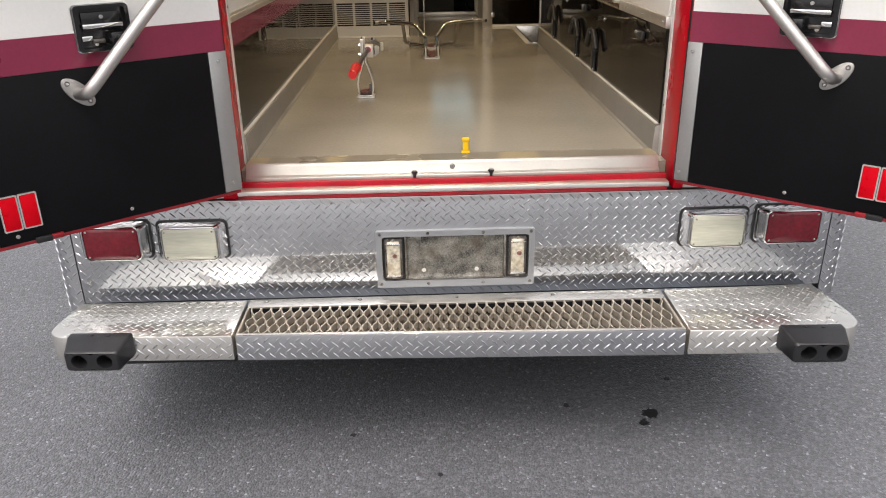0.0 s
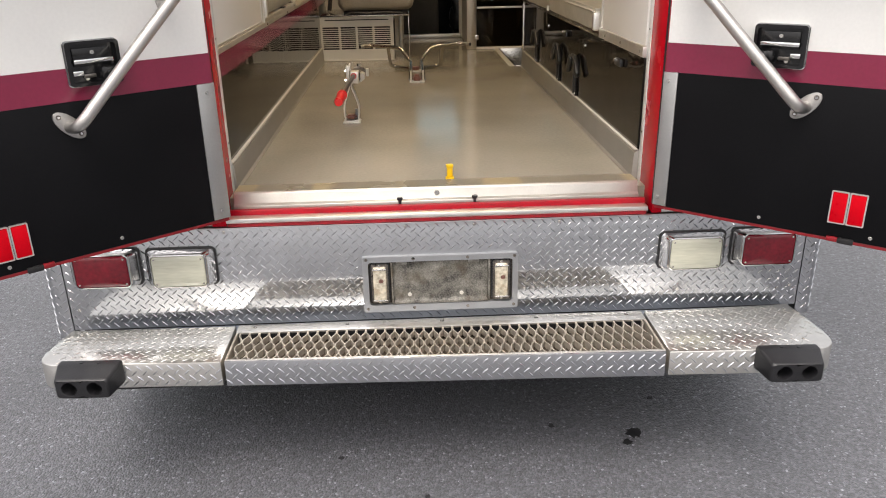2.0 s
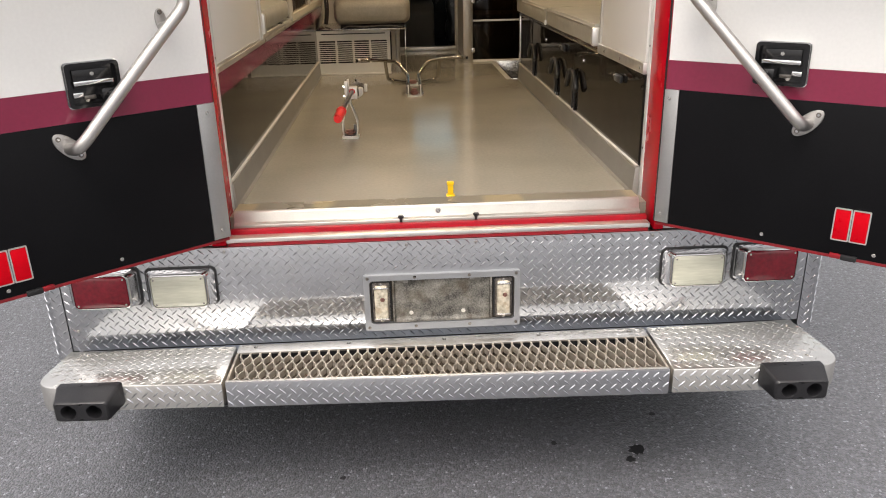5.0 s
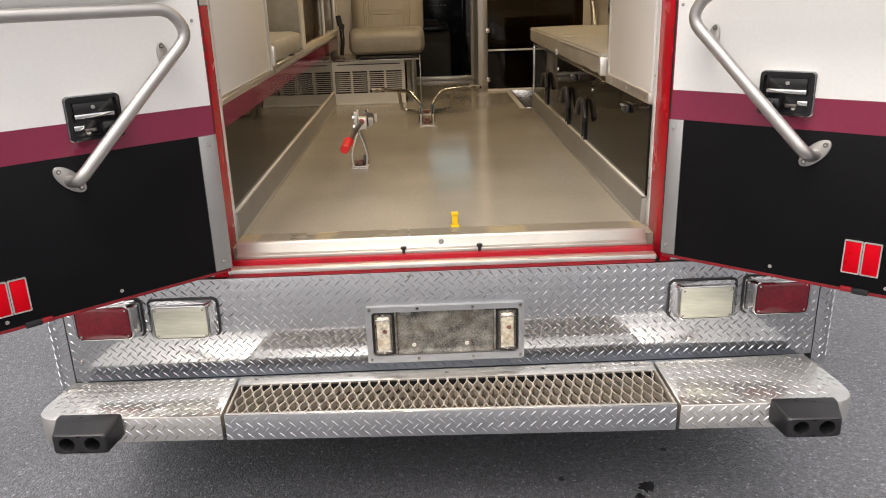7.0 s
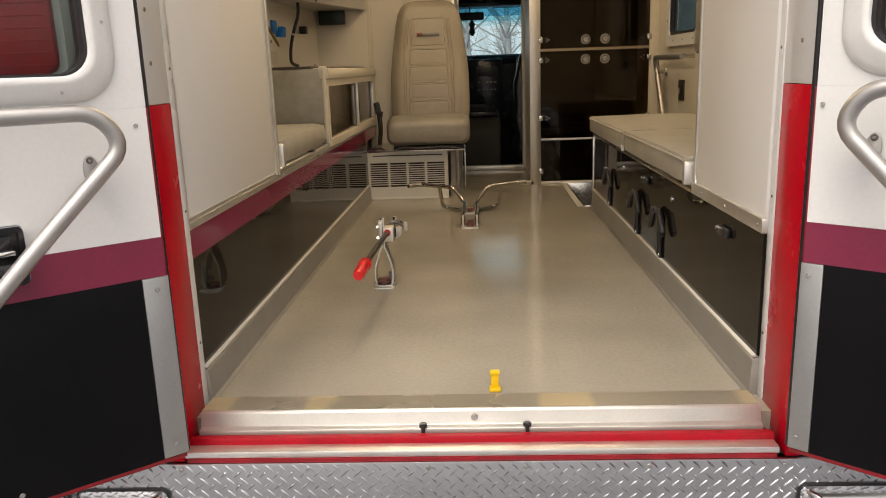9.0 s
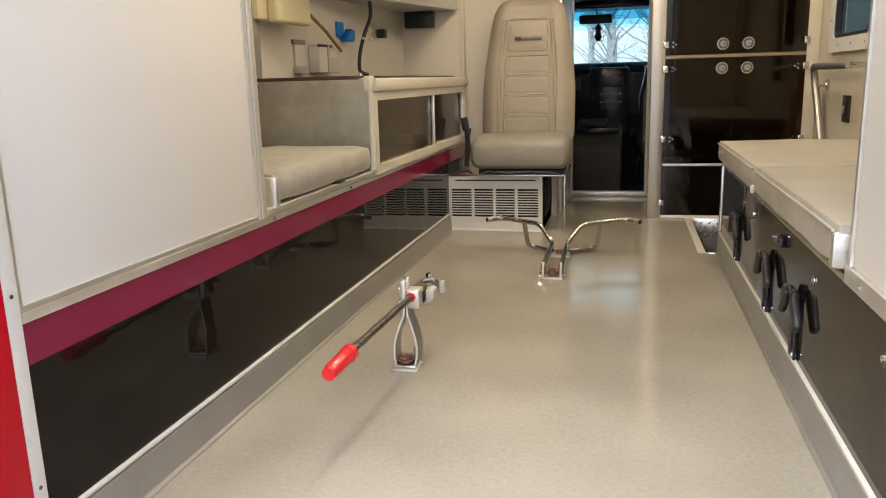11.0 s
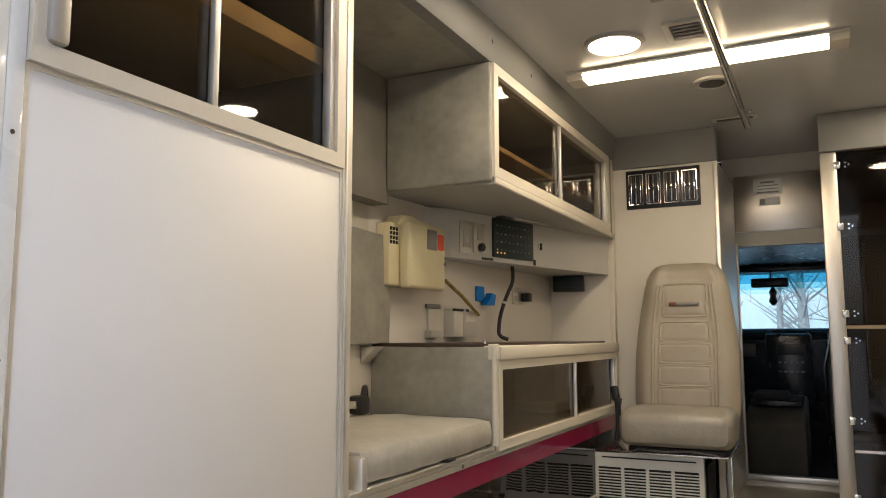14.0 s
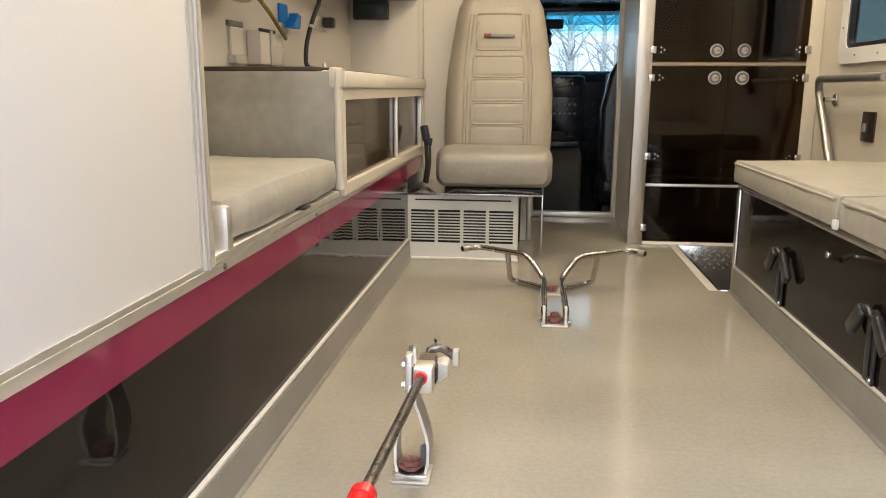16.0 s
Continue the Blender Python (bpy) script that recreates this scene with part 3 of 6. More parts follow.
# cab beyond the passage
b = None
for s in (-1, 1):
    b = box(*sorted((s * .96, s * 1.0)), 4.25, 6.2, 0.5, 1.42, bm=b)
    b = box(*sorted((s * .96, s * 1.0)), 4.25, 4.75, 1.42, 2.1, bm=b)
    b = box(*sorted((s * .96, s * 1.0)), 4.75, 6.2, 1.98, 2.1, bm=b)
b = box(-1.0, 1.0, 4.25, 6.9, 0.46, 0.5, bm=b)
b = box(-1.0, 1.0, 4.25, 5.9, 2.10, 2.14, bm=b)
b = box(-1.0, -.17, 4.22, 4.25, 0.5, 2.6, bm=b)
b = box(.44, 1.0, 4.22, 4.25, 0.5, 2.6, bm=b)
b = box(-0.96, 0.96, 6.2, 6.9, 0.5, 1.45, bm=b)
single("cab_shell", b, DARK_BLUE, "dark driver's cab seen through the passage", "cab", "structure")

# rear doorway: red jambs, sill, threshold
for s in (-1, 1):
    f0, f1, ft = (.612, .617, .6165) if s < 0 else (.624, .6285, .626)
    face = [(s * f0, -.004), (s * .652, -.004), (s * .652, .147), (s * f1, .147)]
    b = prism(face, 0.745, 1.480, 'z', 0.002)
    single("jamb_1" if s < 0 else "jamb_2", b, RED_PAINT, "glossy red painted door jamb", "jamb", "structure")
    b = prism(face, 1.481, 2.60, 'z', 0.002)
    up = single("jamb_3" if s < 0 else "jamb_4", b, DOOR_WHITE, "white painted upper door jamb", "jamb", "structure")
    part("screw", screw_heads([(s * (f0 + .0005), .058, 1.56 + k * .100) for k in range(10)], .0045, 'x', .004), STEEL, up)
    b = box(*sorted((s * ft, s * .655)), .1472, .1735, FZ, CZ, 0.002)
    trim = single("trim_left" if s < 0 else "trim_right", b, DOOR_WHITE, "white painted edge trim of the doorway", "trim", "structure")
    part("rivet", screw_heads([(s * ft, .160, z) for z in (.95, 1.25, 1.55, 1.85, 2.15, 2.45)], .0035, 'x'), DARK_STEEL, trim)
b = box(-.612, .612, -.006, .030, 0.752, 0.767, 0.003)
single("trim_sill", b, ALU, "dull aluminium drip strip under the doorway", "trim", "structure")
b = prism([(.026, .72), (.026, .772), (.031, .780), (.045, .780), (.049, .770), (.075, .769), (.075, .72)], -.612, .612, 'x')
single("trim_red_sill", b, RED_SILL, "glossy red sill lip of the doorway", "trim", "structure")
b = prism([(.050, .7705), (.051, .787), (.063, .791), (.072, .817), (.077, .822), (.150, .820), (.168, .8012), (.168, .78), (.076, .7705)], -.598, .598, 'x', 0.0015)
sill = single("threshold", b, SILL, "bright aluminium threshold with worn edge", "threshold", "structure")
part("cap", prism([(.079, .8221), (.079, .8231), (.150, .8211), (.168, .8028), (.168, .8018), (.150, .8201)], -.597, .597, 'x'), CAP_STRIP, sill, "dull taupe cap strip with yellowed patches")
b = box(-.606, .606, -.008, 0.0, 0.744, 0.752)
single("trim_red_line", b, RED_DARK, "thin dark red line over the tread plate", "trim", "structure")

# lower left side: kick cove, black panel, maroon stripe
b = prism([(LX, FZ), (LX + .020, FZ + .001), (LX + .012, FZ + .008), (LX + .008, .877), (LX - .01, .885), (LX - .01, FZ)], 0.174, 2.947, 'y', 0.0015)
single("baseboard_left", b, COVE, "brushed stainless floor cove and kick strip", "baseboard", "structure")
b = box(LX - .02, LX, .174, 2.950, .8855, 1.1385, 0.0)
single("wall_panel_black", b, BLACK_GLOSS, "glossy black acrylic lower wall panel", "wall panel", "structure")
b = box(LX - .02, LX + .0005, .174, 3.40, 1.139, 1.203, 0.0)
single("wall_panel_maroon", b, MAROON_GLOSS, "glossy maroon stripe along the wall", "wall panel", "structure")
b = box(LX - .02, LX + .003, .174, 3.40, 1.2035, 1.221, 0.0015)
single("trim_ledge_left", b, ALU, "satin aluminium ledge trim over the stripe", "trim", "structure")

b = box(LX - .004, LX + .009, .174, 2.945, .8835, .8895, .001)
single("trim_bead_left", b, PALE, "pale sealant bead over the kick strip", "trim", "structure")

# lower right side
b = prism([(RX + .01, FZ), (RX - .020, FZ + .001), (RX - .012, FZ + .008), (RX - .008, .882), (RX + .01, .890), (RX + .01, FZ)], 0.174, 2.565, 'y', 0.0015)
single("baseboard_right", b, COVE, "brushed stainless floor cove and kick strip", "baseboard", "structure")
b = box(RX, RX + .02, .174, 2.565, .8905, 1.165, 0.0)
single("wall_panel_bench", b, BLACK_GLOSS, "glossy black bench front panel", "wall panel", "structure")

b = box(RX - .009, RX + .004, .174, 2.56, .8885, .8935, .001)
single("trim_bead_right", b, PALE, "pale sealant bead over the kick strip", "trim", "structure")

# step well of the side door
b = box(.575, 1.12, 2.57, 3.385, 0.60, 0.62)
well = single("step_well", b, GALV, "aluminium tread plate floor of the side step", "step", "structure")
part("tread_pattern", tread_marks(.585, 1.11, 2.58, 3.375, lambda u, v, h: (u, v, .62 + h), 0.035, (.016, .004, .003)), GALV, well)
b = box(.566, .576, 2.565, 3.385, 0.60, FZ + .004, 0.002)
b = box(.576, 1.12, 3.375, 3.385, 0.60, FZ + .004, 0.002, bm=b)
b = box(.576, 1.12, 2.565, 2.572, 0.60, FZ + .004, 0.002, bm=b)
part("riser", b, STEEL, well)
part("tread_pattern", tread_marks(.59, 1.11, .63, .79, lambda u, v, h: (u, 3.375 - h, v), 0.033, (.011, .004, .003)), GALV, well)
b = box(.535, .566, 2.56, 3.385, FZ, FZ + .003, 0.001)
part("edging", b, GREY_PAINT, well, "worn grey metal edging")


# ---- rear of the vehicle ----
def make_tread_panel():
    t = thing("tread_panel", "bright aluminium tread plate across the vehicle rear", "tread plate")
    part("plate", box(-1.095, 1.095, -.012, -.002, .435, .743, 0.001), TREAD, t)
    part("tread_pattern", tread_marks(-1.09, 1.09, .44, .740, lambda u, v, h: (u, -.012 - h, v), keep=lambda u, v: not (abs(u) < .235 and .46 < v < .65)), TREAD, t)
    for s in (-1, 1):
        turn = [(1.118 + .042 * math.sin(radians(a)), .032 - .042 * math.cos(radians(a))) for a in range(0, 91, 10)]
        c = part("corner_plate", prism([(s * x, y) for x, y in [(1.099, .03), (1.099, -.010)] + turn + [(1.16, .30), (1.14, .30), (1.14, .03)]], .40, .743), TREAD, t)

        def round_corner(u, v, h, s=s):
            bend = min(max((u - 1.118) / .042, 0), math.pi / 2)
            if u < 1.118:
                return (s * u, -.010 - h, v)
            return (s * (1.118 + (.042 + h) * math.sin(bend)), .032 - (.042 + h) * math.cos(bend), v)

        part("tread_pattern", tread_marks(1.101, 1.180, .405, .738, round_corner), TREAD, c)
    spots = [(x, -.0135, .731) for x in (-1.05, -.85, -.62, -.35, -.1, .1, .35, .62, .85, 1.05)] + [(x, -.0135, .50) for x in (-1.07, -.72, .72, 1.07)]
    # added strip, there only to be mirrored low in the tread plate
    part("gap_plate", box(-1.06, 1.06, -.052, -.0125, .426, .432), STRIP_BLUE, t, "added blue-grey strip that tints the tread plate's reflection")
    part("rivet", screw_heads(spots, .005, 'y'), STEEL, t)


def make_lamp(x, lens, label, group):
    t = thing("tail_lamp", label, "vehicle lamp", pose(x, -.012, .631 if abs(x) < .9 else .637), group)
    w, hgt = .097, .056
    # chrome housing, bulging a little before it turns in to the lens
    lines = [(dw, dh, y, r) for dw, dh, y, r in ((0, 0, 0, .016), (0, 0, -.008, .016), (.004, .0005, -.018, .016), (.0095, .0015, -.028, .016), (.0150, .0035, -.037, .015), (.0180, .0055, -.0415, .014), (.0205, .0080, -.0425, .013), (.0220, .0095, -.040, .012), (.0220, .0095, -.034, .012))]
    b = bmesh.new()
    rings = [[b.verts.new((x_, y, z_)) for x_, z_ in round_rect(-w + dw, w - dw, -hgt + dh, hgt - dh, r)] for dw, dh, y, r in lines]
    for q0, q1 in zip(rings, rings[1:]):
        for k in range(len(q0)):
            j = (k + 1) % len(q0)
            b.faces.new((q0[k], q0[j], q1[j], q1[k]))
    bmesh.ops.recalc_face_normals(b, faces=b.faces)
    part("bezel", b, BEZEL, t, "chrome bezel")
    part("gasket", frame_ring(round_rect(-w - .004, w + .004, -hgt - .004, hgt + .004, .016), round_rect(-w + .002, w - .002, -hgt + .002, hgt - .002, .012), -.004, .001), BLACK_PLASTIC, t, "black gasket")
    # softly domed lens with round corners
    b = bmesh.new()
    lw, lh = w - .0222, hgt - .0097
    rings = [[b.verts.new((x_ * q, y, z_ * q)) for x_, z_ in round_rect(-lw, lw, -lh, lh, .012)] for q, y in ((1, -.034), (1, -.0405), (.985, -.0425), (.95, -.0435), (.75, -.0455), (.45, -.047), (.15, -.0475))]
    for q0, q1 in zip(rings, rings[1:]):
        for k in range(len(q0)):
            j = (k + 1) % len(q0)
            b.faces.new((q0[k], q0[j], q1[j], q1[k]))
    b.faces.new(rings[-1])
    b.faces.new(rings[0])
    bmesh.ops.recalc_face_normals(b, faces=b.faces)
    part("lens", b, lens, t)
    part("screw", screw_heads([(a * (w - .0305), -.0440, c * (hgt - .0180)) for a in (-1, 1) for c in (-1, 1)], .003, 'y'), STEEL, t)


def make_plate_holder():
    t = thing("plate_holder", "dirty empty plate recess with two small lamps", "plate holder")
    X, Z0, Z1 = .230, .466, .643
    part("frame", frame_ring(round_rect(-X, X, Z0, Z1, .006), round_rect(-X + .017, X - .017, Z0 + .022, Z1 - .017, .010), -.027, -.0125), FRAME_GREY, t, "grey painted frame")
    part("recess", box(-X + .012, X - .012, -.0128, -.0121, Z0 + .018, Z1 - .013), LINING, t)
    # pressed tray: flat back with a rolled lower edge and turned-up sides
    floor_line = [(-.0135, Z1 - .024), (-.0135, Z0 + .042), (-.0150, Z0 + .034), (-.0190, Z0 + .028), (-.0250, Z0 + .026), (-.0250, Z0 + .024), (-.0180, Z0 + .0245), (-.0131, Z0 + .030), (-.0129, Z1 - .024)]
    part("back_plate", prism(floor_line, -.140, .140, 'x'), STAINED, t, "corroded bare metal back plate")
    for s in (-1, 1):
        part("divider", box(*sorted((s * .1405, s * .1475)), -.026, -.0128, Z0 + .024, Z1 - .018, .003), STAINED, t)
        lamp = part("plate_lamp", prism(round_rect(s * .180 - .030, s * .180 + .030, Z0 + .025, Z1 - .019, .014), -.020, -.013, 'y', .002), BLACK_PLASTIC, t, "black lamp housing")
        part("bezel", frame_ring(round_rect(s * .180 - .025, s * .180 + .025, Z0 + .029, Z1 - .022, .008), round_rect(s * .180 - .020, s * .180 + .020, Z0 + .042, Z1 - .034, .004), -.027, -.020), DARK_STEEL, lamp)
        part("lens", box(s * .180 - .0198, s * .180 + .0198, -.037, -.020, Z0 + .0375, Z1 - .030, .008, 3), LENS_AMBER, lamp, "yellowed lens")
        part("bulb", disc(s * .180 + .004, -.0375, Z0 + .105, .007, .002, 'y', 14, .001), RUST, lamp, "brown bulb base")
        part("clip", box(s * .180 - .021, s * .180 + .021, -.039, -.030, Z0 + .041, Z0 + .045, .001), CHROME, lamp, "bright spring clip")
        part("clip", box(s * .180 - .021, s * .180 + .021, -.039, -.030, Z1 - .038, Z1 - .034, .001), CHROME, lamp, "bright spring clip")
        part("screw", screw_heads([(s * .180, -.029, Z0 + .034), (s * .180, -.029, Z1 - .027)], .005, 'y'), STEEL, lamp)
    for x in (-.093, .062):
        part("stud", disc(x, -.0165, Z0 + .050, .0062, .006, 'y', 16, .002), PALE, t, "pale plastic stud")
    for x in (-.115, .098):
        part("hook", box(x - .016, x + .016, -.018, -.0136, Z1 - .030, Z1 - .019, .003), GALV, t, "bent mounting tab")
    part("screw", screw_heads([(x, -.0275, z) for z in (Z0 + .011, Z1 - .008) for x in (-.218, -.08, .08, .218)], .005, 'y'), DARK_STEEL, t)


def make_rear_step():
    t = thing("rear_step", "aluminium rear step bumper with open grip grating", "bumper step")
    Y0, Y1, ZT, ZB = -.2815, -.052, .45, .374
    for s in (-1, 1):
        r, far, out = .06, 1.11 if s < 0 else 1.078, [(s * .608, Y1), (s * .608, Y0)]
        out += [(s * (far - r + r * math.sin(radians(a))), Y0 + r - r * math.cos(radians(a))) for a in range(0, 91, 15)]
        out += [(s * far, Y0 + .09), (s * (far - .02), Y1 + .014)]
        e = part("end_pad", prism(out, ZB, ZT, 'z', 0.006), TREAD_WORN, t)
        part("tread_pattern", tread_marks(.615, far - .012, Y0 + .008, Y1, lambda u, v, h, s=s: (s * u, v, ZT + h), size=(.0128, .0022, .0013), keep=lambda u, v, far=far: u < far - .06 or Y0 + .06 < v < Y1 - .03), TREAD_WORN, e)
        part("tread_pattern", tread_marks(.612, far - .06, ZB + .006, ZT - .006, lambda u, v, h, s=s: (s * u, Y0 - h, v)), TREAD, e)
        part("screw", screw_heads([(s * .64, Y1 - .02, ZT + .001), (s * 1.03, Y1 - .02, ZT + .001), (s * 1.0, Y0 + .05, ZT + .001)], .005, 'z'), STEEL, e)
    c = part("centre_front", box(-.6, .6, Y0, Y0 + .006, ZB, ZT, 0.002), TREAD, t)
    part("tread_pattern", tread_marks(-.597, .597, ZB + .005, ZT - .007, lambda u, v, h: (u, Y0 - h, v)), TREAD, c)
    part("front_rim", box(-.6, .6, Y0 + .0062, Y0 + .014, ZT - .008, ZT + .001, 0.002), ALU, t)
    rim = part("back_rim", box(-.6, .6, Y1 - .052, Y1, ZT - .006, ZT + .002, 0.002), TREAD_WORN, t)
    part("tread_pattern", tread_marks(-.595, .595, Y1 - .048, Y1 - .004, lambda u, v, h: (u, v, ZT + .002 + h), size=(.0128, .0022, .0009)), TREAD_WORN, rim)
    for s in (-1, 1):
        part("side_rim", box(*sorted((s * .593, s * .6)), Y0 + .0145, Y1 - .0525, ZT - .03, ZT + .001, 0.002), GRATE, t)
    part("screw", screw_heads([(x, Y1 - .02, ZT + .003) for x in (-.55, -.28, 0, .28, .55)], .006, 'z'), STEEL, t)
    part("under_tray", box(-.6, .6, Y0 + .01, Y1, ZB + .012, ZB + .020), BROWN_RUST, t, "stained tray under the grating")
    skew = .0323
    # wavy strands of the grip grating, one object each on two shared meshes
    n, y0, y1, amp = 84, Y0 + .014, Y1 - .052, .0062
    meshes = []
    for flip in (-1, 1):
        b, rows, M = bmesh.new(), [], 28
        for k in range(M + 1):
            y = y0 + (y1 - y0) * k / M
            wave = math.cos(2 * math.pi * 1.95 * k / M + .9)
            dx = flip * amp * math.copysign(abs(wave) ** .75, wave)
            rows.append([b.verts.new((dx + a, y, z)) for a, z in ((-.0013, ZT - .021), (.0013, ZT - .021), (.0017, ZT - .002), (-.0017, ZT - .002))])
        for q0, q1 in zip(rows, rows[1:]):
            for a in range(4):
                b.faces.new((q0[a], q0[(a + 1) % 4], q1[(a + 1) % 4], q1[a]))
        bmesh.ops.recalc_face_normals(b, faces=b.faces)
        meshes.append(finish("grating_strand", b, GRATE, 50))
    for i in range(n):
        ob = new("grating_strand", meshes[i % 2])
        ob.parent = t
        ob.location.x = -.588 + 1.176 * (i + .5) / n
        ob.scale.y = 1 + skew * ob.location.x / (Y1 - Y0)
        ob.location.y = -skew * ob.location.x * Y1 / (Y1 - Y0)
    # the step stands slightly askew: its right end reaches further back
    for ob in t.children_recursive:
        if ob.data.name.startswith("grating_strand"):
            continue
        for v in ob.data.vertices:
            v.co.y -= skew * v.co.x * (Y1 - v.co.y) / (Y1 - Y0)


def make_buffer(s):
    t = thing("rubber_buffer", "black rubber dock bumper with two round holes", "rubber bumper", pose(-.955 if s < 0 else .925, -.2815 - s * .031, .431, 0, 0, -1.8), "rubber buffers on the step")
    # tapered block with soft edges, wide at the mounting face
    b = bmesh.new()
    lines = ((0, .083, -.034, .032, .006), (-.020, .083, -.034, .032, .006), (-.026, .082, -.0345, .030, .009), (-.070, .0715, -.0395, .0195, .010), (-.0755, .0695, -.0375, .0175, .010), (-.078, .066, -.035, .015, .009))
    rows = [[b.verts.new((x, y, z)) for x, z in round_rect(-w, w, z0, z1, r, 4)] for y, w, z0, z1, r in lines]
    for q0, q1 in zip(rows, rows[1:]):
        for k in range(len(q0)):
            j = (k + 1) % len(q0)
            b.faces.new((q0[k], q0[j], q1[j], q1[k]))
    b.faces.new(rows[0])
    bmesh.ops.recalc_face_normals(b, faces=b.faces)
    part("block", b, RUBBER, t)
    # front face pierced by two holes
    b, n, hx, hz, zc, r = bmesh.new(), 24, .033, .025, -.010, .0205
    turn = [2 * math.pi * k / n for k in range(n)]
    for c in (-hx, hx):
        ring = [b.verts.new((c + r * math.cos(a), -.078, zc + r * math.sin(a))) for a in turn]
        lip = [b.verts.new((c + (r - .002) * math.cos(a), -.074, zc + (r - .002) * math.sin(a))) for a in turn]
        deep = [b.verts.new((c + (r - .003) * math.cos(a), -.035, zc + (r - .003) * math.sin(a))) for a in turn]
        half = []
        for k, a in enumerate(turn):
            q = 1 / max(abs(math.cos(a)) / hx, abs(math.sin(a)) / hz)
            x, z = math.cos(a) * q, math.sin(a) * q
            if k % 6 == 3:
                x, z = math.copysign(hx - .003, x), math.copysign(hz - .003, z)
            half.append(b.verts.new((c + x, -.078, zc + z)))
        for k in range(n):
            j = (k + 1) % n
            b.faces.new((ring[k], ring[j], half[j], half[k]))
            b.faces.new((lip[k], lip[j], ring[j], ring[k]))
            b.faces.new((deep[k], deep[j], lip[j], lip[k]))
        b.faces.new(deep)
    part("face", b, RUBBER, t)
    part("screw", screw_heads([(-.02, -.012, .032), (.025, -.015, .032)], .006, 'z'), RUBBER, t)


make_tread_panel()
for s in (-1, 1):
    make_lamp(s * .750, LENS_WHITE, "white ribbed reversing lamp in a chrome bezel", "rear lamps")
    make_lamp(s * .967, LENS_RED, "dark red brake lamp in a chrome bezel", "rear lamps")
    make_buffer(s)
make_plate_holder()
make_rear_step()


def make_pin(x):
    t = thing("stop_pin", "small black rubber door stop on the sill", "door stop", pose(x, .052, .769), "door stops on the sill")
    part("stem", tube([(0, 0, 0), (0, 0, .022)], .0045), BLACK_PLASTIC, t)
    part("cap", disc(0, 0, .026, .009, .008, 'z', 16, .002), RUBBER, t)
    part("base", disc(0, 0, .002, .012, .005, 'z', 16, .001), STEEL, t)


make_pin(-.113)
make_pin(.108)
part("screw", screw_heads([(-.003, .066, .806)], .008, 'y', .008), STEEL, sill)

# yellow clip on the floor edge
t = thing("floor_clip", "small upright yellow plastic clip at the floor edge", "clip", pose(.044, .215, .801))
part("base", box(-.013, .013, -.012, .012, 0, .008, .002), YELLOW, t)
part("tab", box(-.009, .009, -.004, .004, .008, .042, .003), YELLOW, t)
part("cap", box(-.011, .011, -.007, .005, .038, .050, .003), YELLOW, t)


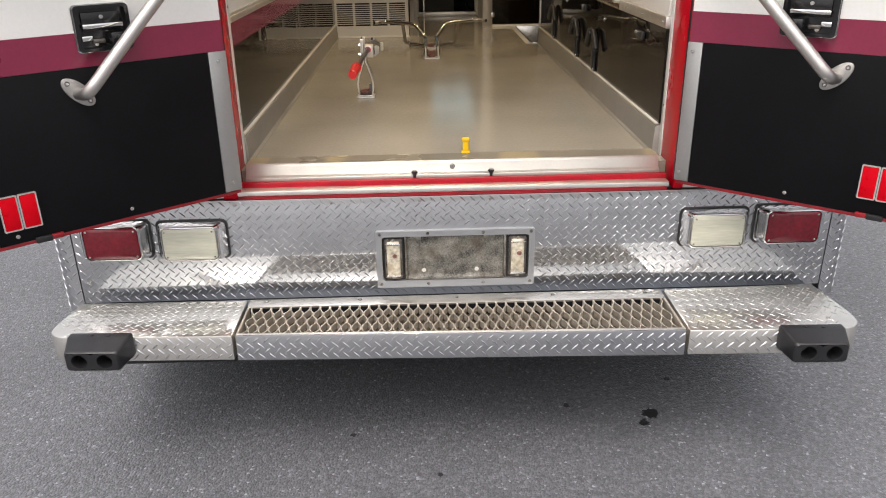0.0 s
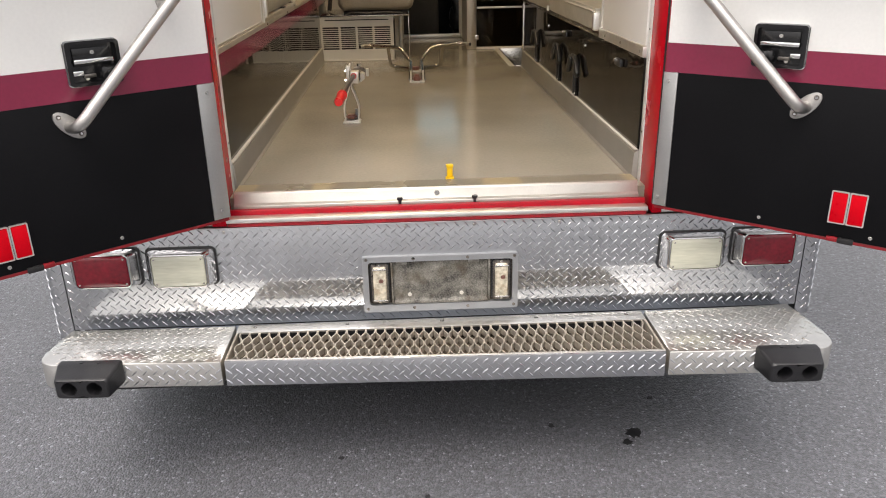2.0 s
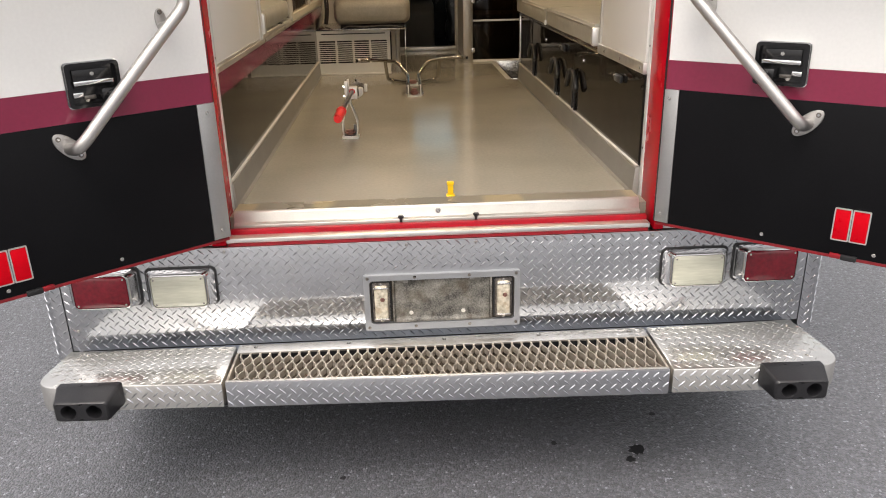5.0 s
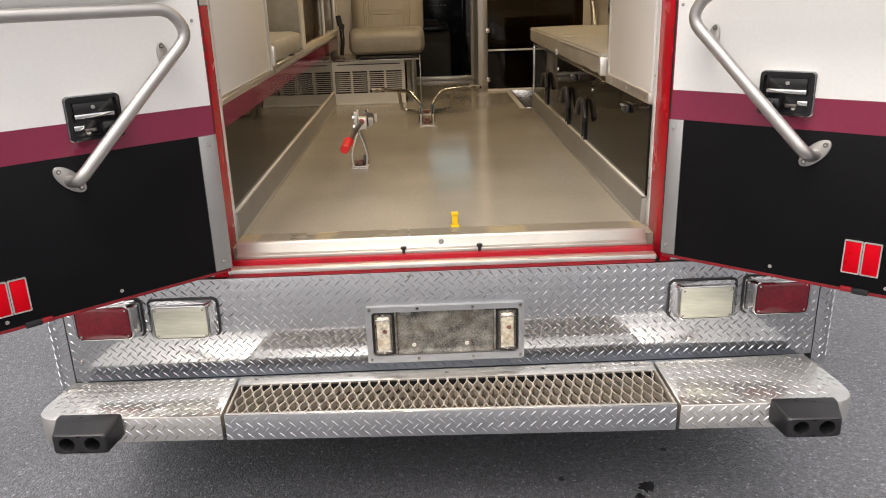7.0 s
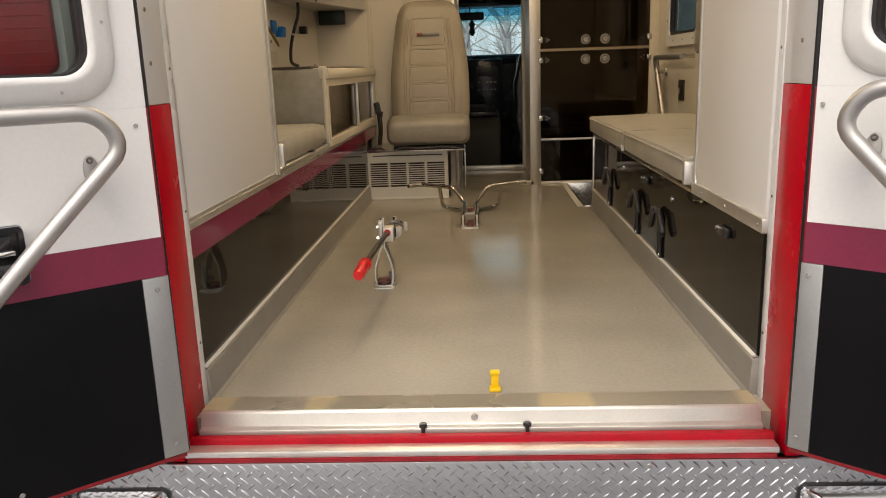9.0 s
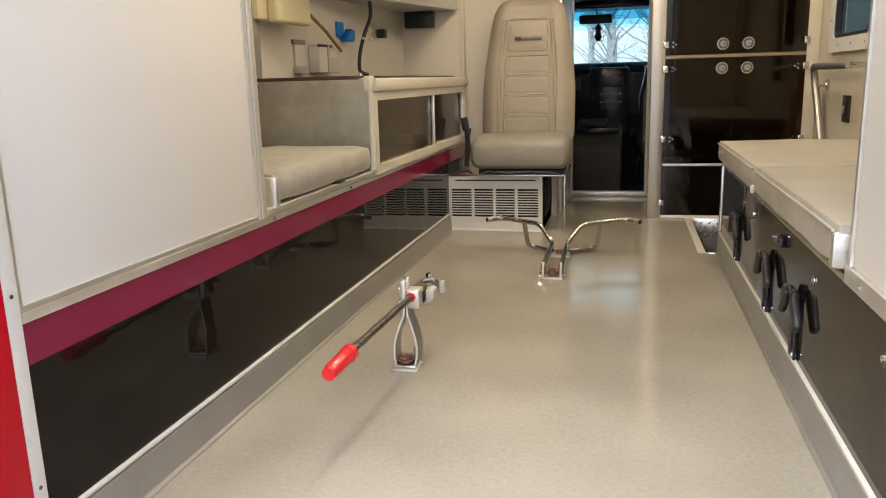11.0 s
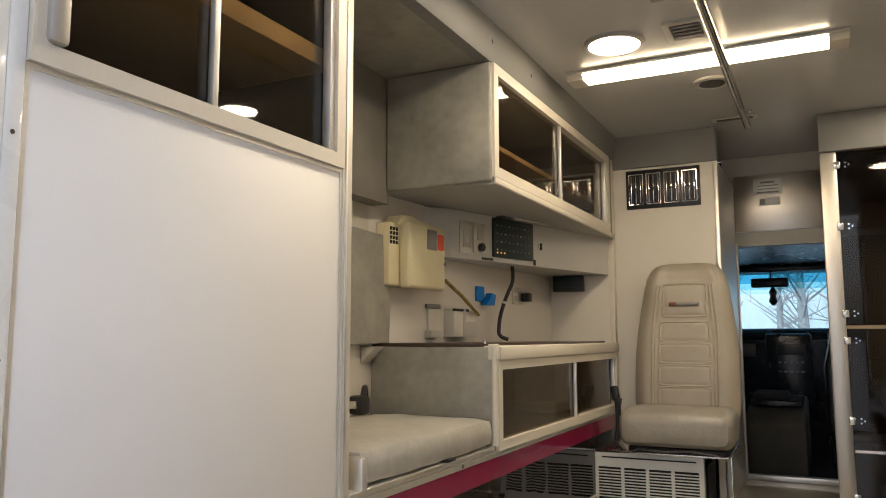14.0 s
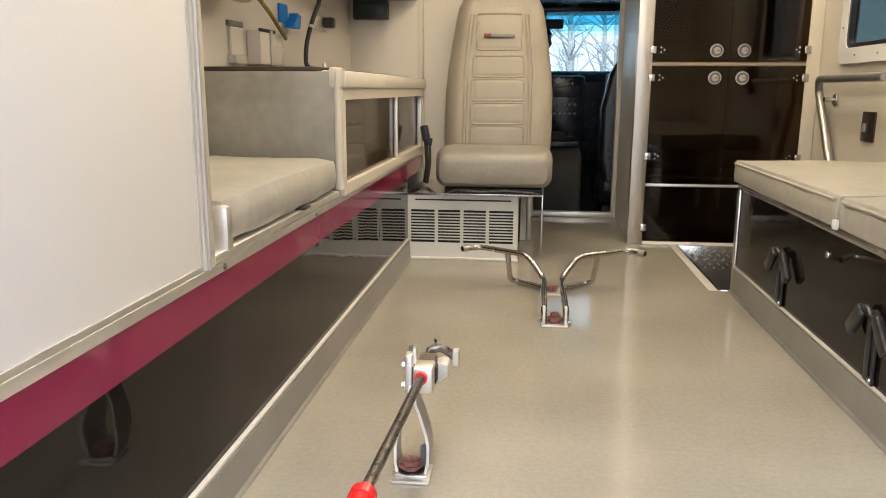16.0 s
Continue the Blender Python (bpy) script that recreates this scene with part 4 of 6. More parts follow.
def make_door(s):
    side = "door_1" if s < 0 else "door_2"
    t = thing(side, "open rear door, white over maroon stripe and black vinyl, red edge", "vehicle door", pose(.625 if s > 0 else -.610, -.045, .010, 0, 0, -s * 40))
    t["kind"] = "structure"
    U0, U1, Z0, Z1 = -.021 if s < 0 else -.011, .585, .772, 2.56

    def ub(a, c, y0, y1, z0, z1, bevel=0.0):
        return box(*sorted((s * a, s * c)), y0, y1, z0, z1, bevel)

    def line(pts):
        return [(s * u, z) for u, z in pts]

    glass = round_rect(.066, .53, 1.525, 2.22, .05)
    outer = round_rect(U0, U1, 1.47, 2.30, .0005)
    # upper skin with the window's hole
    part("skin", frame_ring(line(outer), line(round_rect(.055, .541, 1.514, 2.231, .05)), 0, .045), DOOR_WHITE, t)
    part("lower_skin", ub(U0, U1, 0, .045, 1.2255, 1.4698), DOOR_WHITE, t)
    part("top_skin", ub(U0, U1, 0, .045, 2.3002, Z1), DOOR_WHITE, t)
    part("core", ub(U0, U1, .002, .045, Z0 + .001, 1.225), BLACK_VINYL, t)
    part("stripe", ub(U0, U1, -.001, .002, 1.1495, 1.2250), MAROON, t, "maroon stripe")
    part("kick_panel", ub(.0255, U1, -.0025, .002, .773, 1.149, .0005), BLACK_VINYL, t, "black vinyl lower panel")
    part("hinge_trim", ub(U0 - .003, .025, -.005, .002, .775, 1.149, .001), BARE, t, "bare aluminium kick strip")
    part("trim_screw", screw_heads([(s * .0, -.0065, 1.125), (s * .0, -.0065, .80)], .005, 'y'), STEEL, t)
    e = part("edge", ub(U0, U1 + .004, -.001, .048, .764, .7725, .001), RED_DARK, t, "red painted door edge")
    part("far_edge", ub(U1 + .0002, U1 + .007, -.001, .048, .7722, Z1, .002), RED_PAINT, t, "red painted door edge")
    part("hinge_edge", ub(U0 - .004, U0 - .0003, .002, .044, Z0, 1.469, .001), RED_DARK, t, "red painted door edge")
    part("seal", tube([(s * (U0 - .0075), .012, Z0), (s * (U0 - .0075), .012, Z1)], .0032 if s < 0 else .0055, 8), RUBBER, t, "black rubber seal")
    # window
    # moulded frame: a soft bank up to a rounded rim, then down to the gasket
    bank = ((.020, .0005, .078), (.021, -.004, .077), (.027, -.010, .073), (.036, -.0150, .068), (.046, -.0185, .062), (.053, -.0225, .057), (.059, -.0235, .053), (.064, -.0215, .050), (.0662, -.017, .048), (.0664, .002, .048))
    bm = bmesh.new()
    rings = [[bm.verts.new((x, y, z)) for x, z in line(round_rect(d + .002, .574 - (d - .022), 1.464 + d, 2.284 - d, rr))] for d, y, rr in bank]
    for q0, q1 in zip(rings, rings[1:]):
        for k in range(len(q0)):
            j = (k + 1) % len(q0)
            bm.faces.new((q0[k], q0[j], q1[j], q1[k]))
    bmesh.ops.recalc_face_normals(bm, faces=bm.faces)
    w = part("window_frame", bm, DOOR_WHITE, t, "white moulded window frame")
    part("gasket", frame_ring(line(round_rect(.0665, .5295, 1.5255, 2.2195, .047)), line(round_rect(.075, .521, 1.534, 2.211, .041)), -.012, .047), RUBBER, w, "black window gasket")
    pane = part("pane", prism(line(round_rect(.068, .528, 1.527, 2.218, .045)), .018, .022, 'y'), CLEAR, w, "clear window glass")
    pane.visible_shadow = False
    part("screw", screw_heads([(s * u, -.0165, 1.503) for u in (.12, .24, .36, .48)] + [(s * .041, -.0165, z) for z in (1.62, 1.8, 2.0)], .0028, 'y'), STEEL, w)
    # latch
    la = part("latch", frame_ring(line(round_rect(.209, .332, 1.177, 1.290, .010)), line(round_rect(.217, .324, 1.185, 1.282, .007)), -.020, -.0012), LATCH_BLACK, t, "black recessed paddle latch")
    part("rim", frame_ring(line(round_rect(.207, .334, 1.175, 1.292, .011)), line(round_rect(.2092, .3318, 1.1772, 1.2898, .010)), -.010, -.0012), CHROME, la, "thin bright rim")
    part("recess", ub(.2165, .3245, -.005, -.0012, 1.1845, 1.2825), LATCH_BLACK, la)
    part("bolt_plate", ub(.228, .314, -.010, -.005, 1.226, 1.272, .002), LATCH_BLACK, la)
    part("paddle", ub(.224, .316, -.018, -.009, 1.233, 1.245, .003), CHROME, la, "chrome paddle bar")
    part("lever_block", ub(.214, .262, -.034, -.005, 1.190, 1.222, .005), LATCH_BLACK, la)
    part("lever_tip", ub(.218, .250, -.040, -.034, 1.196, 1.216, .003), LATCH_BLACK, la)
    part("catch", ub(.296, .320, -.014, -.005, 1.203, 1.216, .002), CHROME, la)
    part("link", ub(.268, .296, -.012, -.005, 1.196, 1.206, .002), DARK_STEEL, la)
    part("screw", screw_heads([(s * .270, -.0115, 1.260), (s * .288, -.008, 1.194)], .005, 'y'), STEEL, la)
    for ob in (la, *la.children):
        for v in ob.data.vertices:
            v.co.x += s * .004
            v.co.z = 1.234 + (v.co.z - 1.2335) * .90
    # grab bar
    gb = part("grab_bar", tube([(s * .352, -.004, 1.092), (s * .352, -.070, 1.100), (s * .193, -.072, 1.262), (s * (.050 if s > 0 else .044), -.072, 1.408), (s * (.088 if s > 0 else .082), -.072, 1.469), (s * .40, -.072, 1.469), (s * .55, -.070, 1.469), (s * .55, -.004, 1.469)], .0145, 16, round_at=.05), BRUSHED, t, "brushed stainless grab bar")
    for u, z, tilt, big in ((.352, 1.096, 45, 1.3), (.55, 1.469, 0, 1.0), (.087, 1.362, 84, .88)):
        bm = prism([(.034 * big * math.cos(a), .016 * big * math.sin(a)) for a in [2 * math.pi * k / 24 for k in range(24)]], -.007, -.0008, 'y', 0.002)
        bmesh.ops.transform(bm, matrix=Matrix.Translation((s * u, 0, z)) @ pose(0, 0, 0, 0, -s * tilt, 0), verts=bm.verts)
        fp = part("foot", bm, BRUSHED, gb)
        d = Vector((math.cos(radians(tilt)), 0, math.sin(radians(tilt)))) * .024 * big
        part("screw", screw_heads([(s * (u + d.x), -.008, z + d.z), (s * (u - d.x), -.008, z - d.z)], .0062, 'y'), DARK_STEEL, fp)
        part("screw_socket", screw_heads([(s * (u + d.x), -.0095, z + d.z), (s * (u - d.x), -.0095, z - d.z)], .003, 'y', .002), CHROME, fp)
    part("stay", tube([(s * .088, -.004, 1.350), (s * .092, -.066, 1.358)], .010, 14), BRUSHED, gb)
    # reflectors
    for k in range(2):
        u, zr = (.444 if s > 0 else .488) + k * .0415, .813 if s > 0 else .805
        r = part("reflector_frame", frame_ring(line(round_rect(u, u + .040, zr, zr + .084, .003)), line(round_rect(u + .003, u + .037, zr + .003, zr + .081, .003)), -.007, -.0027), ALU, t)
        part("reflector", ub(u + .003, u + .037, -.006, -.0027, zr + .003, zr + .081, .001), REFLECTOR, r, "bright red reflector")
    part("screw", screw_heads([(s * .28, -.004, .793), (s * .545, -.004, .79)], .005, 'y'), STEEL, t)
    part("screw", screw_heads([(s * .001, -.002, 1.438), (s * .001, -.002, 1.75), (s * .001, -.002, 2.1)], .0042, 'y'), STEEL, t)
    part("bracket", ub(.448, .474, -.010, .02, .766, .778, .002), RED_DARK, t, "chipped red bracket")
    part("bracket_arm", ub(.474, .51, -.010, .0, .764, .778, .002), DARK, t)


make_door(-1)
make_door(1)

# red warning lamps on the rear wall, seen through the door windows
for s in (-1, 1):
    t = thing("warning_lamp", "large dark red warning lamp on the rear wall", "vehicle lamp", pose(.872 if s > 0 else -.850, -.001, 1.628), "warning lamps on the rear wall")
    part("bezel", frame_ring(round_rect(-.122, .122, -.098, .098, .03), round_rect(-.106, .106, -.082, .082, .025), -.03, 0), ALU, t)
    part("lens", prism(round_rect(-.107, .107, -.083, .083, .025), -.04, -.001, 'y', .008), WARN_RED, t)
    for k in range(7):
        part("lens_bar", box(-.097, .097, -.0412, -.039, -.066 + k * .022 - .0018, -.066 + k * .022 + .0018, .0006), WARN_RED, t)


# ---- left side of the aisle ----
def sliding_front(t, x, y0, y1, z0, z1, frame_w, ysplit, glass, proud=.012):
    """A framed pair of sliding panes in the plane x, with an overlap at ysplit."""
    f = part("frame", frame_ring([(y0, z0), (y1, z0), (y1, z1), (y0, z1)], [(y0 + frame_w, z0 + frame_w), (y1 - frame_w, z0 + frame_w), (y1 - frame_w, z1 - frame_w), (y0 + frame_w, z1 - frame_w)], x - .03, x + proud, 'x'), CREAM, t, "cream aluminium frame")
    a, b_ = y0 + frame_w, y1 - frame_w
    p = part("pane", box(x - .009, x - .005, a, ysplit + .012, z0 + frame_w, z1 - frame_w), glass, t, "smoked sliding pane")
    part("pull", box(x - .004, x + .010, ysplit - .002, ysplit + .012, z0 + frame_w, z1 - frame_w, .002), ALU, p, "aluminium edge pull")
    q = part("pane", box(x - .022, x - .018, ysplit - .012, b_, z0 + frame_w, z1 - frame_w), glass, t, "smoked sliding pane")
    part("pull", box(x - .017, x + .004, b_ - .018, b_ - .001, z0 + frame_w, z1 - frame_w, .002), ALU, q, "aluminium edge pull")
    return p


def make_rear_cabinet():
    t = thing("rear_cabinet", "tall white cabinet with smoked sliding panes on top", "cabinet")
    part("front_panel", box(LX - .02, LX, .174, .930, 1.2215, 1.948, .002), LAMINATE, t, "plain white laminate panel")
    part("panel_edge", frame_ring([(.174, 1.2215), (.932, 1.2215), (.932, 1.952), (.174, 1.952)], [(.180, 1.230), (.926, 1.230), (.926, 1.944), (.180, 1.944)], LX, LX + .002, 'x'), ALU, t)
    p = sliding_front(t, LX, .174, .930, 1.9525, 2.487, .031, .520, SMOKE)
    part("edge_bar", box(LX - .004, LX + .022, .194, .227, 1.985, 2.455, .008), BRUSHED, t, "brushed aluminium edge profile")
    part("post", box(LX - .03, LX + .006, .9325, .970, 1.2215, 2.487, .003), CREAM, t, "cream corner post")
    part("post_bead", box(LX + .006, LX + .011, .938, .944, 1.2215, 2.487, .001), ALU, t)
    part("side", box(-1.12, LX - .03, .945, .965, 1.2215, 2.56), LINING, t)
    part("bottom", box(-1.12, LX - .031, .16, .944, 1.915, 1.935), LINING, t)
    part("shelf", box(-1.114, LX - .04, .161, .944, 2.190, 2.233, .002), TAN, t, "tan shelf board")
    part("lining", box(-1.122, -1.115, .16, .944, 1.936, 2.487), LINING, t)
    part("side_skin", box(-1.12, LX - .031, .9655, .9695, 1.2215, 2.486), CREAM, t)
    part("rear_side", box(-1.12, LX - .031, .14, .16, 1.2215, 2.56), LINING, t)


make_rear_cabinet()

b = box(-1.124, -1.08, .966, 3.43, 1.2, 2.56)
single("wall_inner_left", b, CREAM, "cream inner wall behind the niche", "wall", "structure")
# sloped equipment wall: starts deeper at the niche
WA, WB = Vector((-1.078, 1.80, 0)), Vector((-.95, 3.37, 0))
wd = (WB - WA).normalized()
WALL = Matrix.Translation(WA) @ pose(0, 0, 0, 0, 0, math.degrees(math.atan2(wd.y, wd.x)))  # x along the wall, -y towards the aisle
b = prism([(-1.0795, 1.78), (-.95, 3.37), (-.95, 3.395), (-1.0795, 3.395)], 1.50, 2.10, 'z')
single("wall_equipment", b, WARM_LAMINATE, "cream laminate equipment wall over the counter", "wall", "structure")
b = box(-1.08, -.64, 3.37, 3.428, 1.50, 2.087)
single("wall_return", b, WARM_LAMINATE, "cream laminate return panel beside the bulkhead", "wall", "structure")


def make_cpr_seat():
    t = thing("side_seat", "pale vinyl seat cushion in a wall niche", "seat")
    part("ledge", box(-1.078, LX + .004, .977, 1.797, 1.2217, 1.238, .003), ALU, t)
    b = padded(-1.07, LX + .004, 1.022, 1.79, 1.239, 1.328, .030, .005, .0048)
    part("cushion", b, CUSHION, t, "pale stitched vinyl cushion")
    part("corner_cap", box(LX - .05, LX + .010, 1.018, 1.046, 1.232, 1.312, .010), ALU, t, "aluminium corner guard")
    part("tab", box(LX - .03, LX + .01, 1.45, 1.50, 1.2382, 1.244, .001), BLACK_PLASTIC, t)
    part("stud", screw_heads([(LX + .008, y, 1.214) for y in (1.0, 1.55)], .006, 'x'), STEEL, t)


make_cpr_seat()
t = thing("back_pad", "grey upholstered back pad on the niche wall", "back pad")
part("board", box(-1.0795, -1.065, 1.03, 1.85, 1.57, 1.925, .002), LINING, t)
part("padding", padded(-1.0648, -1.04, 1.02, 1.86, 1.56, 1.937, .012, .008, seed=4), GREY_VINYL, t)
t = thing("seat_belt", "dark seat belt buckle lying in the niche corner", "seat belt", pose(-1.03, 1.655, 1.333))
part("buckle", box(-.03, .03, -.025, .025, 0, .06, .012), BLACK_PLASTIC, t)
part("webbing", tube([(0, .02, .05), (-.01, .05, .09), (-.02, .07, .06), (-.02, .07, .01)], .010, 8, round_at=.02), BLACK_PLASTIC, t)
part("tongue", box(-.012, .012, -.04, -.02, .02, .045, .003), CHROME, t)
b = prism([(-1.078, 1.548), (-1.02, 1.548), (-1.078, 1.49)], 1.735, 1.795, 'y', .002)
single("bracket", b, CREAM, "cream triangular shelf bracket", "bracket")


def make_counter():
    t = thing("counter_cabinet", "low cabinet with grey side, smoked panes and counter", "cabinet")
    part("side_panel", box(-1.075, LX - .0, 1.798, 1.815, 1.2215, 1.5480, .002), GREY_VINYL, t, "grey vinyl covered side panel")
    part("side_edge", tube([(LX + .002, 1.803, 1.24), (LX + .002, 1.803, 1.545)], .010, 10), CREAM, t)
    sliding_front(t, LX, 1.816, 3.372, 1.2215, 1.505, .030, 2.66, SMOKE)
    part("lip", box(LX - .05, LX + .022, 1.82, 3.372, 1.5055, 1.551, .008), CREAM, t, "cream counter lip")
    part("lip_end", box(LX - .02, LX + .016, 1.795, 1.8195, 1.5055, 1.558, .006), CREAM, t)
    part("countertop", box(-1.075, LX - .0505, 1.798, 3.369, 1.5485, 1.560, .002), WOOD, t, "dark brown countertop")
    part("clip", disc(LX - .03, 1.80, 1.564, .006, .010, 'z', 10, .001), CHROME, t)
    part("base_board", box(-1.07, LX - .031, 1.816, 3.37, 1.212, 1.2215), CREAM, t)
    part("back_board", box(-1.07, -1.06, 1.816, 3.37, 1.2327, 1.548), CREAM, t)
    part("shelf_item", box(-1.0, -.80, 2.95, 3.25, 1.2328, 1.47, .004), GREY_PAINT, t)


make_counter()


def make_upper_cabinet():
    t = thing("upper_cabinet", "overhead cabinet with grey side and smoked panes", "cabinet")
    part("side_panel", box(-1.01, LX + .006, 1.780, 1.7995, 2.082, 2.487, .009, 3), GREY_VINYL, t, "grey vinyl covered side panel")
    sliding_front(t, LX, 1.80, 3.30, 2.102, 2.487, .036, 2.515, SMOKE)
    part("end_strip", box(LX - .03, LX + .002, 3.301, 3.372, 2.079, 2.487, .002), GREY_TRIM, t)
    part("bottom", prism([(-1.075, 2.092), (LX + .01, 2.075), (LX + .012, 2.1015), (-1.075, 2.1015)], 1.80, 3.385, 'y', .002), UNDER_SHADE, t, "sloping bottom, colour darkened for shade")
    part("shelf", box(-1.02, LX - .09, 1.81, 3.37, 2.262, 2.282, .002), TAN, t)
    part("back_board", box(-1.075, -1.062, 1.801, 3.38, 2.1016, 2.487), LINING, t)
    part("lining", box(-1.06, LX - .04, 1.802, 3.378, 2.1017, 2.106), LINING, t)
    part("lip", box(LX + .0005, LX + .016, 1.80, 3.30, 2.077, 2.100, .004), CREAM, t)


make_upper_cabinet()
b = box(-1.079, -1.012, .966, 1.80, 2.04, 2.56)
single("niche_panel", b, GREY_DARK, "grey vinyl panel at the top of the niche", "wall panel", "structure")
b = box(LX - .035, LX + .004, 3.3725, 3.415, .88, 2.5595, .003)
single("trim_post_left", b, CREAM, "cream corner post beside the bulkhead", "trim", "structure")
b = box(LX + .0045, LX + .010, 3.378, 3.384, 1.24, 1.50, .001)
single("trim_bead", b, CHROME, "bright bead on the corner post", "trim", "structure")
# sloping grey valance under the ceiling edge
b = prism([(-.66, 2.488), (LX + .003, 2.488), (LX + .012, 2.503), (LX + .034, 2.5995), (-.66, 2.5995)], .174, 3.40, 'y')
val = single("trim_valance", b, GREY_TRIM, "grey sloping valance along the ceiling edge", "trim", "structure")
part("rivet", screw_heads([(LX + .022, y, 2.546) for y in (.66, 1.03, 1.41, 1.77, 2.14, 2.51, 2.88)], .010, 'x', .006), GREY_TRIM, val)


def make_switch_console():
    a, c = Vector((-.975, 2.22)), Vector((-.64, 3.36))
    d = (c - a).normalized()
    b = prism([(a.x, a.y), (c.x, c.y), (c.x - .02, 3.369), (-.955, 3.369), (-1.055, 2.13)], 1.893, 2.0865, 'z', .002)
    t = thing("switch_console", "pale grey angled switch console over the counter", "console")
    part("housing", b, CONSOLE_GREY, t)
    m = Matrix.Translation((a.x, a.y, 0)) @ pose(0, 0, 0, 0, 0, math.degrees(math.atan2(d.y, d.x)))

    def put(name, bm, material, parent=t, label=""):
        bmesh.ops.transform(bm, matrix=m, verts=bm.verts)
        return part(name, bm, material, parent, label)

    p = put("control_panel", box(.256, .532, -.014, -.0005, 1.914, 2.078, .002), PANEL_TEAL, t, "dark teal panel with rows of switches")
    for r in range(4):
        for k in range(9):
            put("switch", box(.272 + k * .0275, .279 + k * .0275, -.017, -.0135, 1.942 + r * .034, 1.948 + r * .034, .001), PALE if (k * 3 + r) % 4 == 0 else LABEL_GREY, p)
    for k in range(3):
        put("indicator", disc(.276 + k * .024, -.0145, 1.932, .0035, .004, 'y', 10), GREEN_LED, p, "small lit amber indicator")
    g1 = put("gauge_plate", box(.049, .130, -.006, -.0005, 1.915, 2.045, .002), ALU, t, "silver wall plate")
    put("inset", box(.066, .113, -.009, -.0055, 1.94, 2.012, .001), GREY_PAINT, g1)
    put("tag", box(.081, .098, -.0105, -.0088, 1.955, 1.982), PALE, g1)
    g2 = put("gauge_plate", box(.137, .210, -.006, -.0005, 1.921, 2.045, .002), ALU, t, "silver wall plate")
    put("knob", disc(.176, -.014, 1.945, .017, .018, 'y', 18, .003), BLACK_PLASTIC, g2)
    put("inset", box(.155, .193, -.009, -.0055, 1.975, 2.02, .001), GREY_PAINT, g2)
    lb = put("lens_bar", box(.3505, .62, -.050, -.0145, 2.078, 2.094, .005), CREAM, t, "pale map lamp")
    put("lamp_end", box(.265, .350, -.052, -.0145, 2.077, 2.095, .005), BLACK_PLASTIC, lb)
    put("tag", box(.190, .262, -.003, -.0003, 1.897, 1.907), BLACK_PLASTIC, t)
    put("key_plate", disc(.597, -.003, 1.990, .016, .006, 'y', 18, .001), ALU, t)
    put("key_lock", box(.591, .603, -.012, -.004, 1.968, 2.0, .002), BLACK_PLASTIC, t)
    put("tag", box(.548, .564, -.002, -.0003, 1.898, 1.922), BLACK_PLASTIC, t)
    put("tag", box(.566, .626, -.002, -.0003, 1.897, 1.920), PALE, t)


make_switch_console()


def on_wall(name, label, category):
    return thing(name, label, category, WALL)


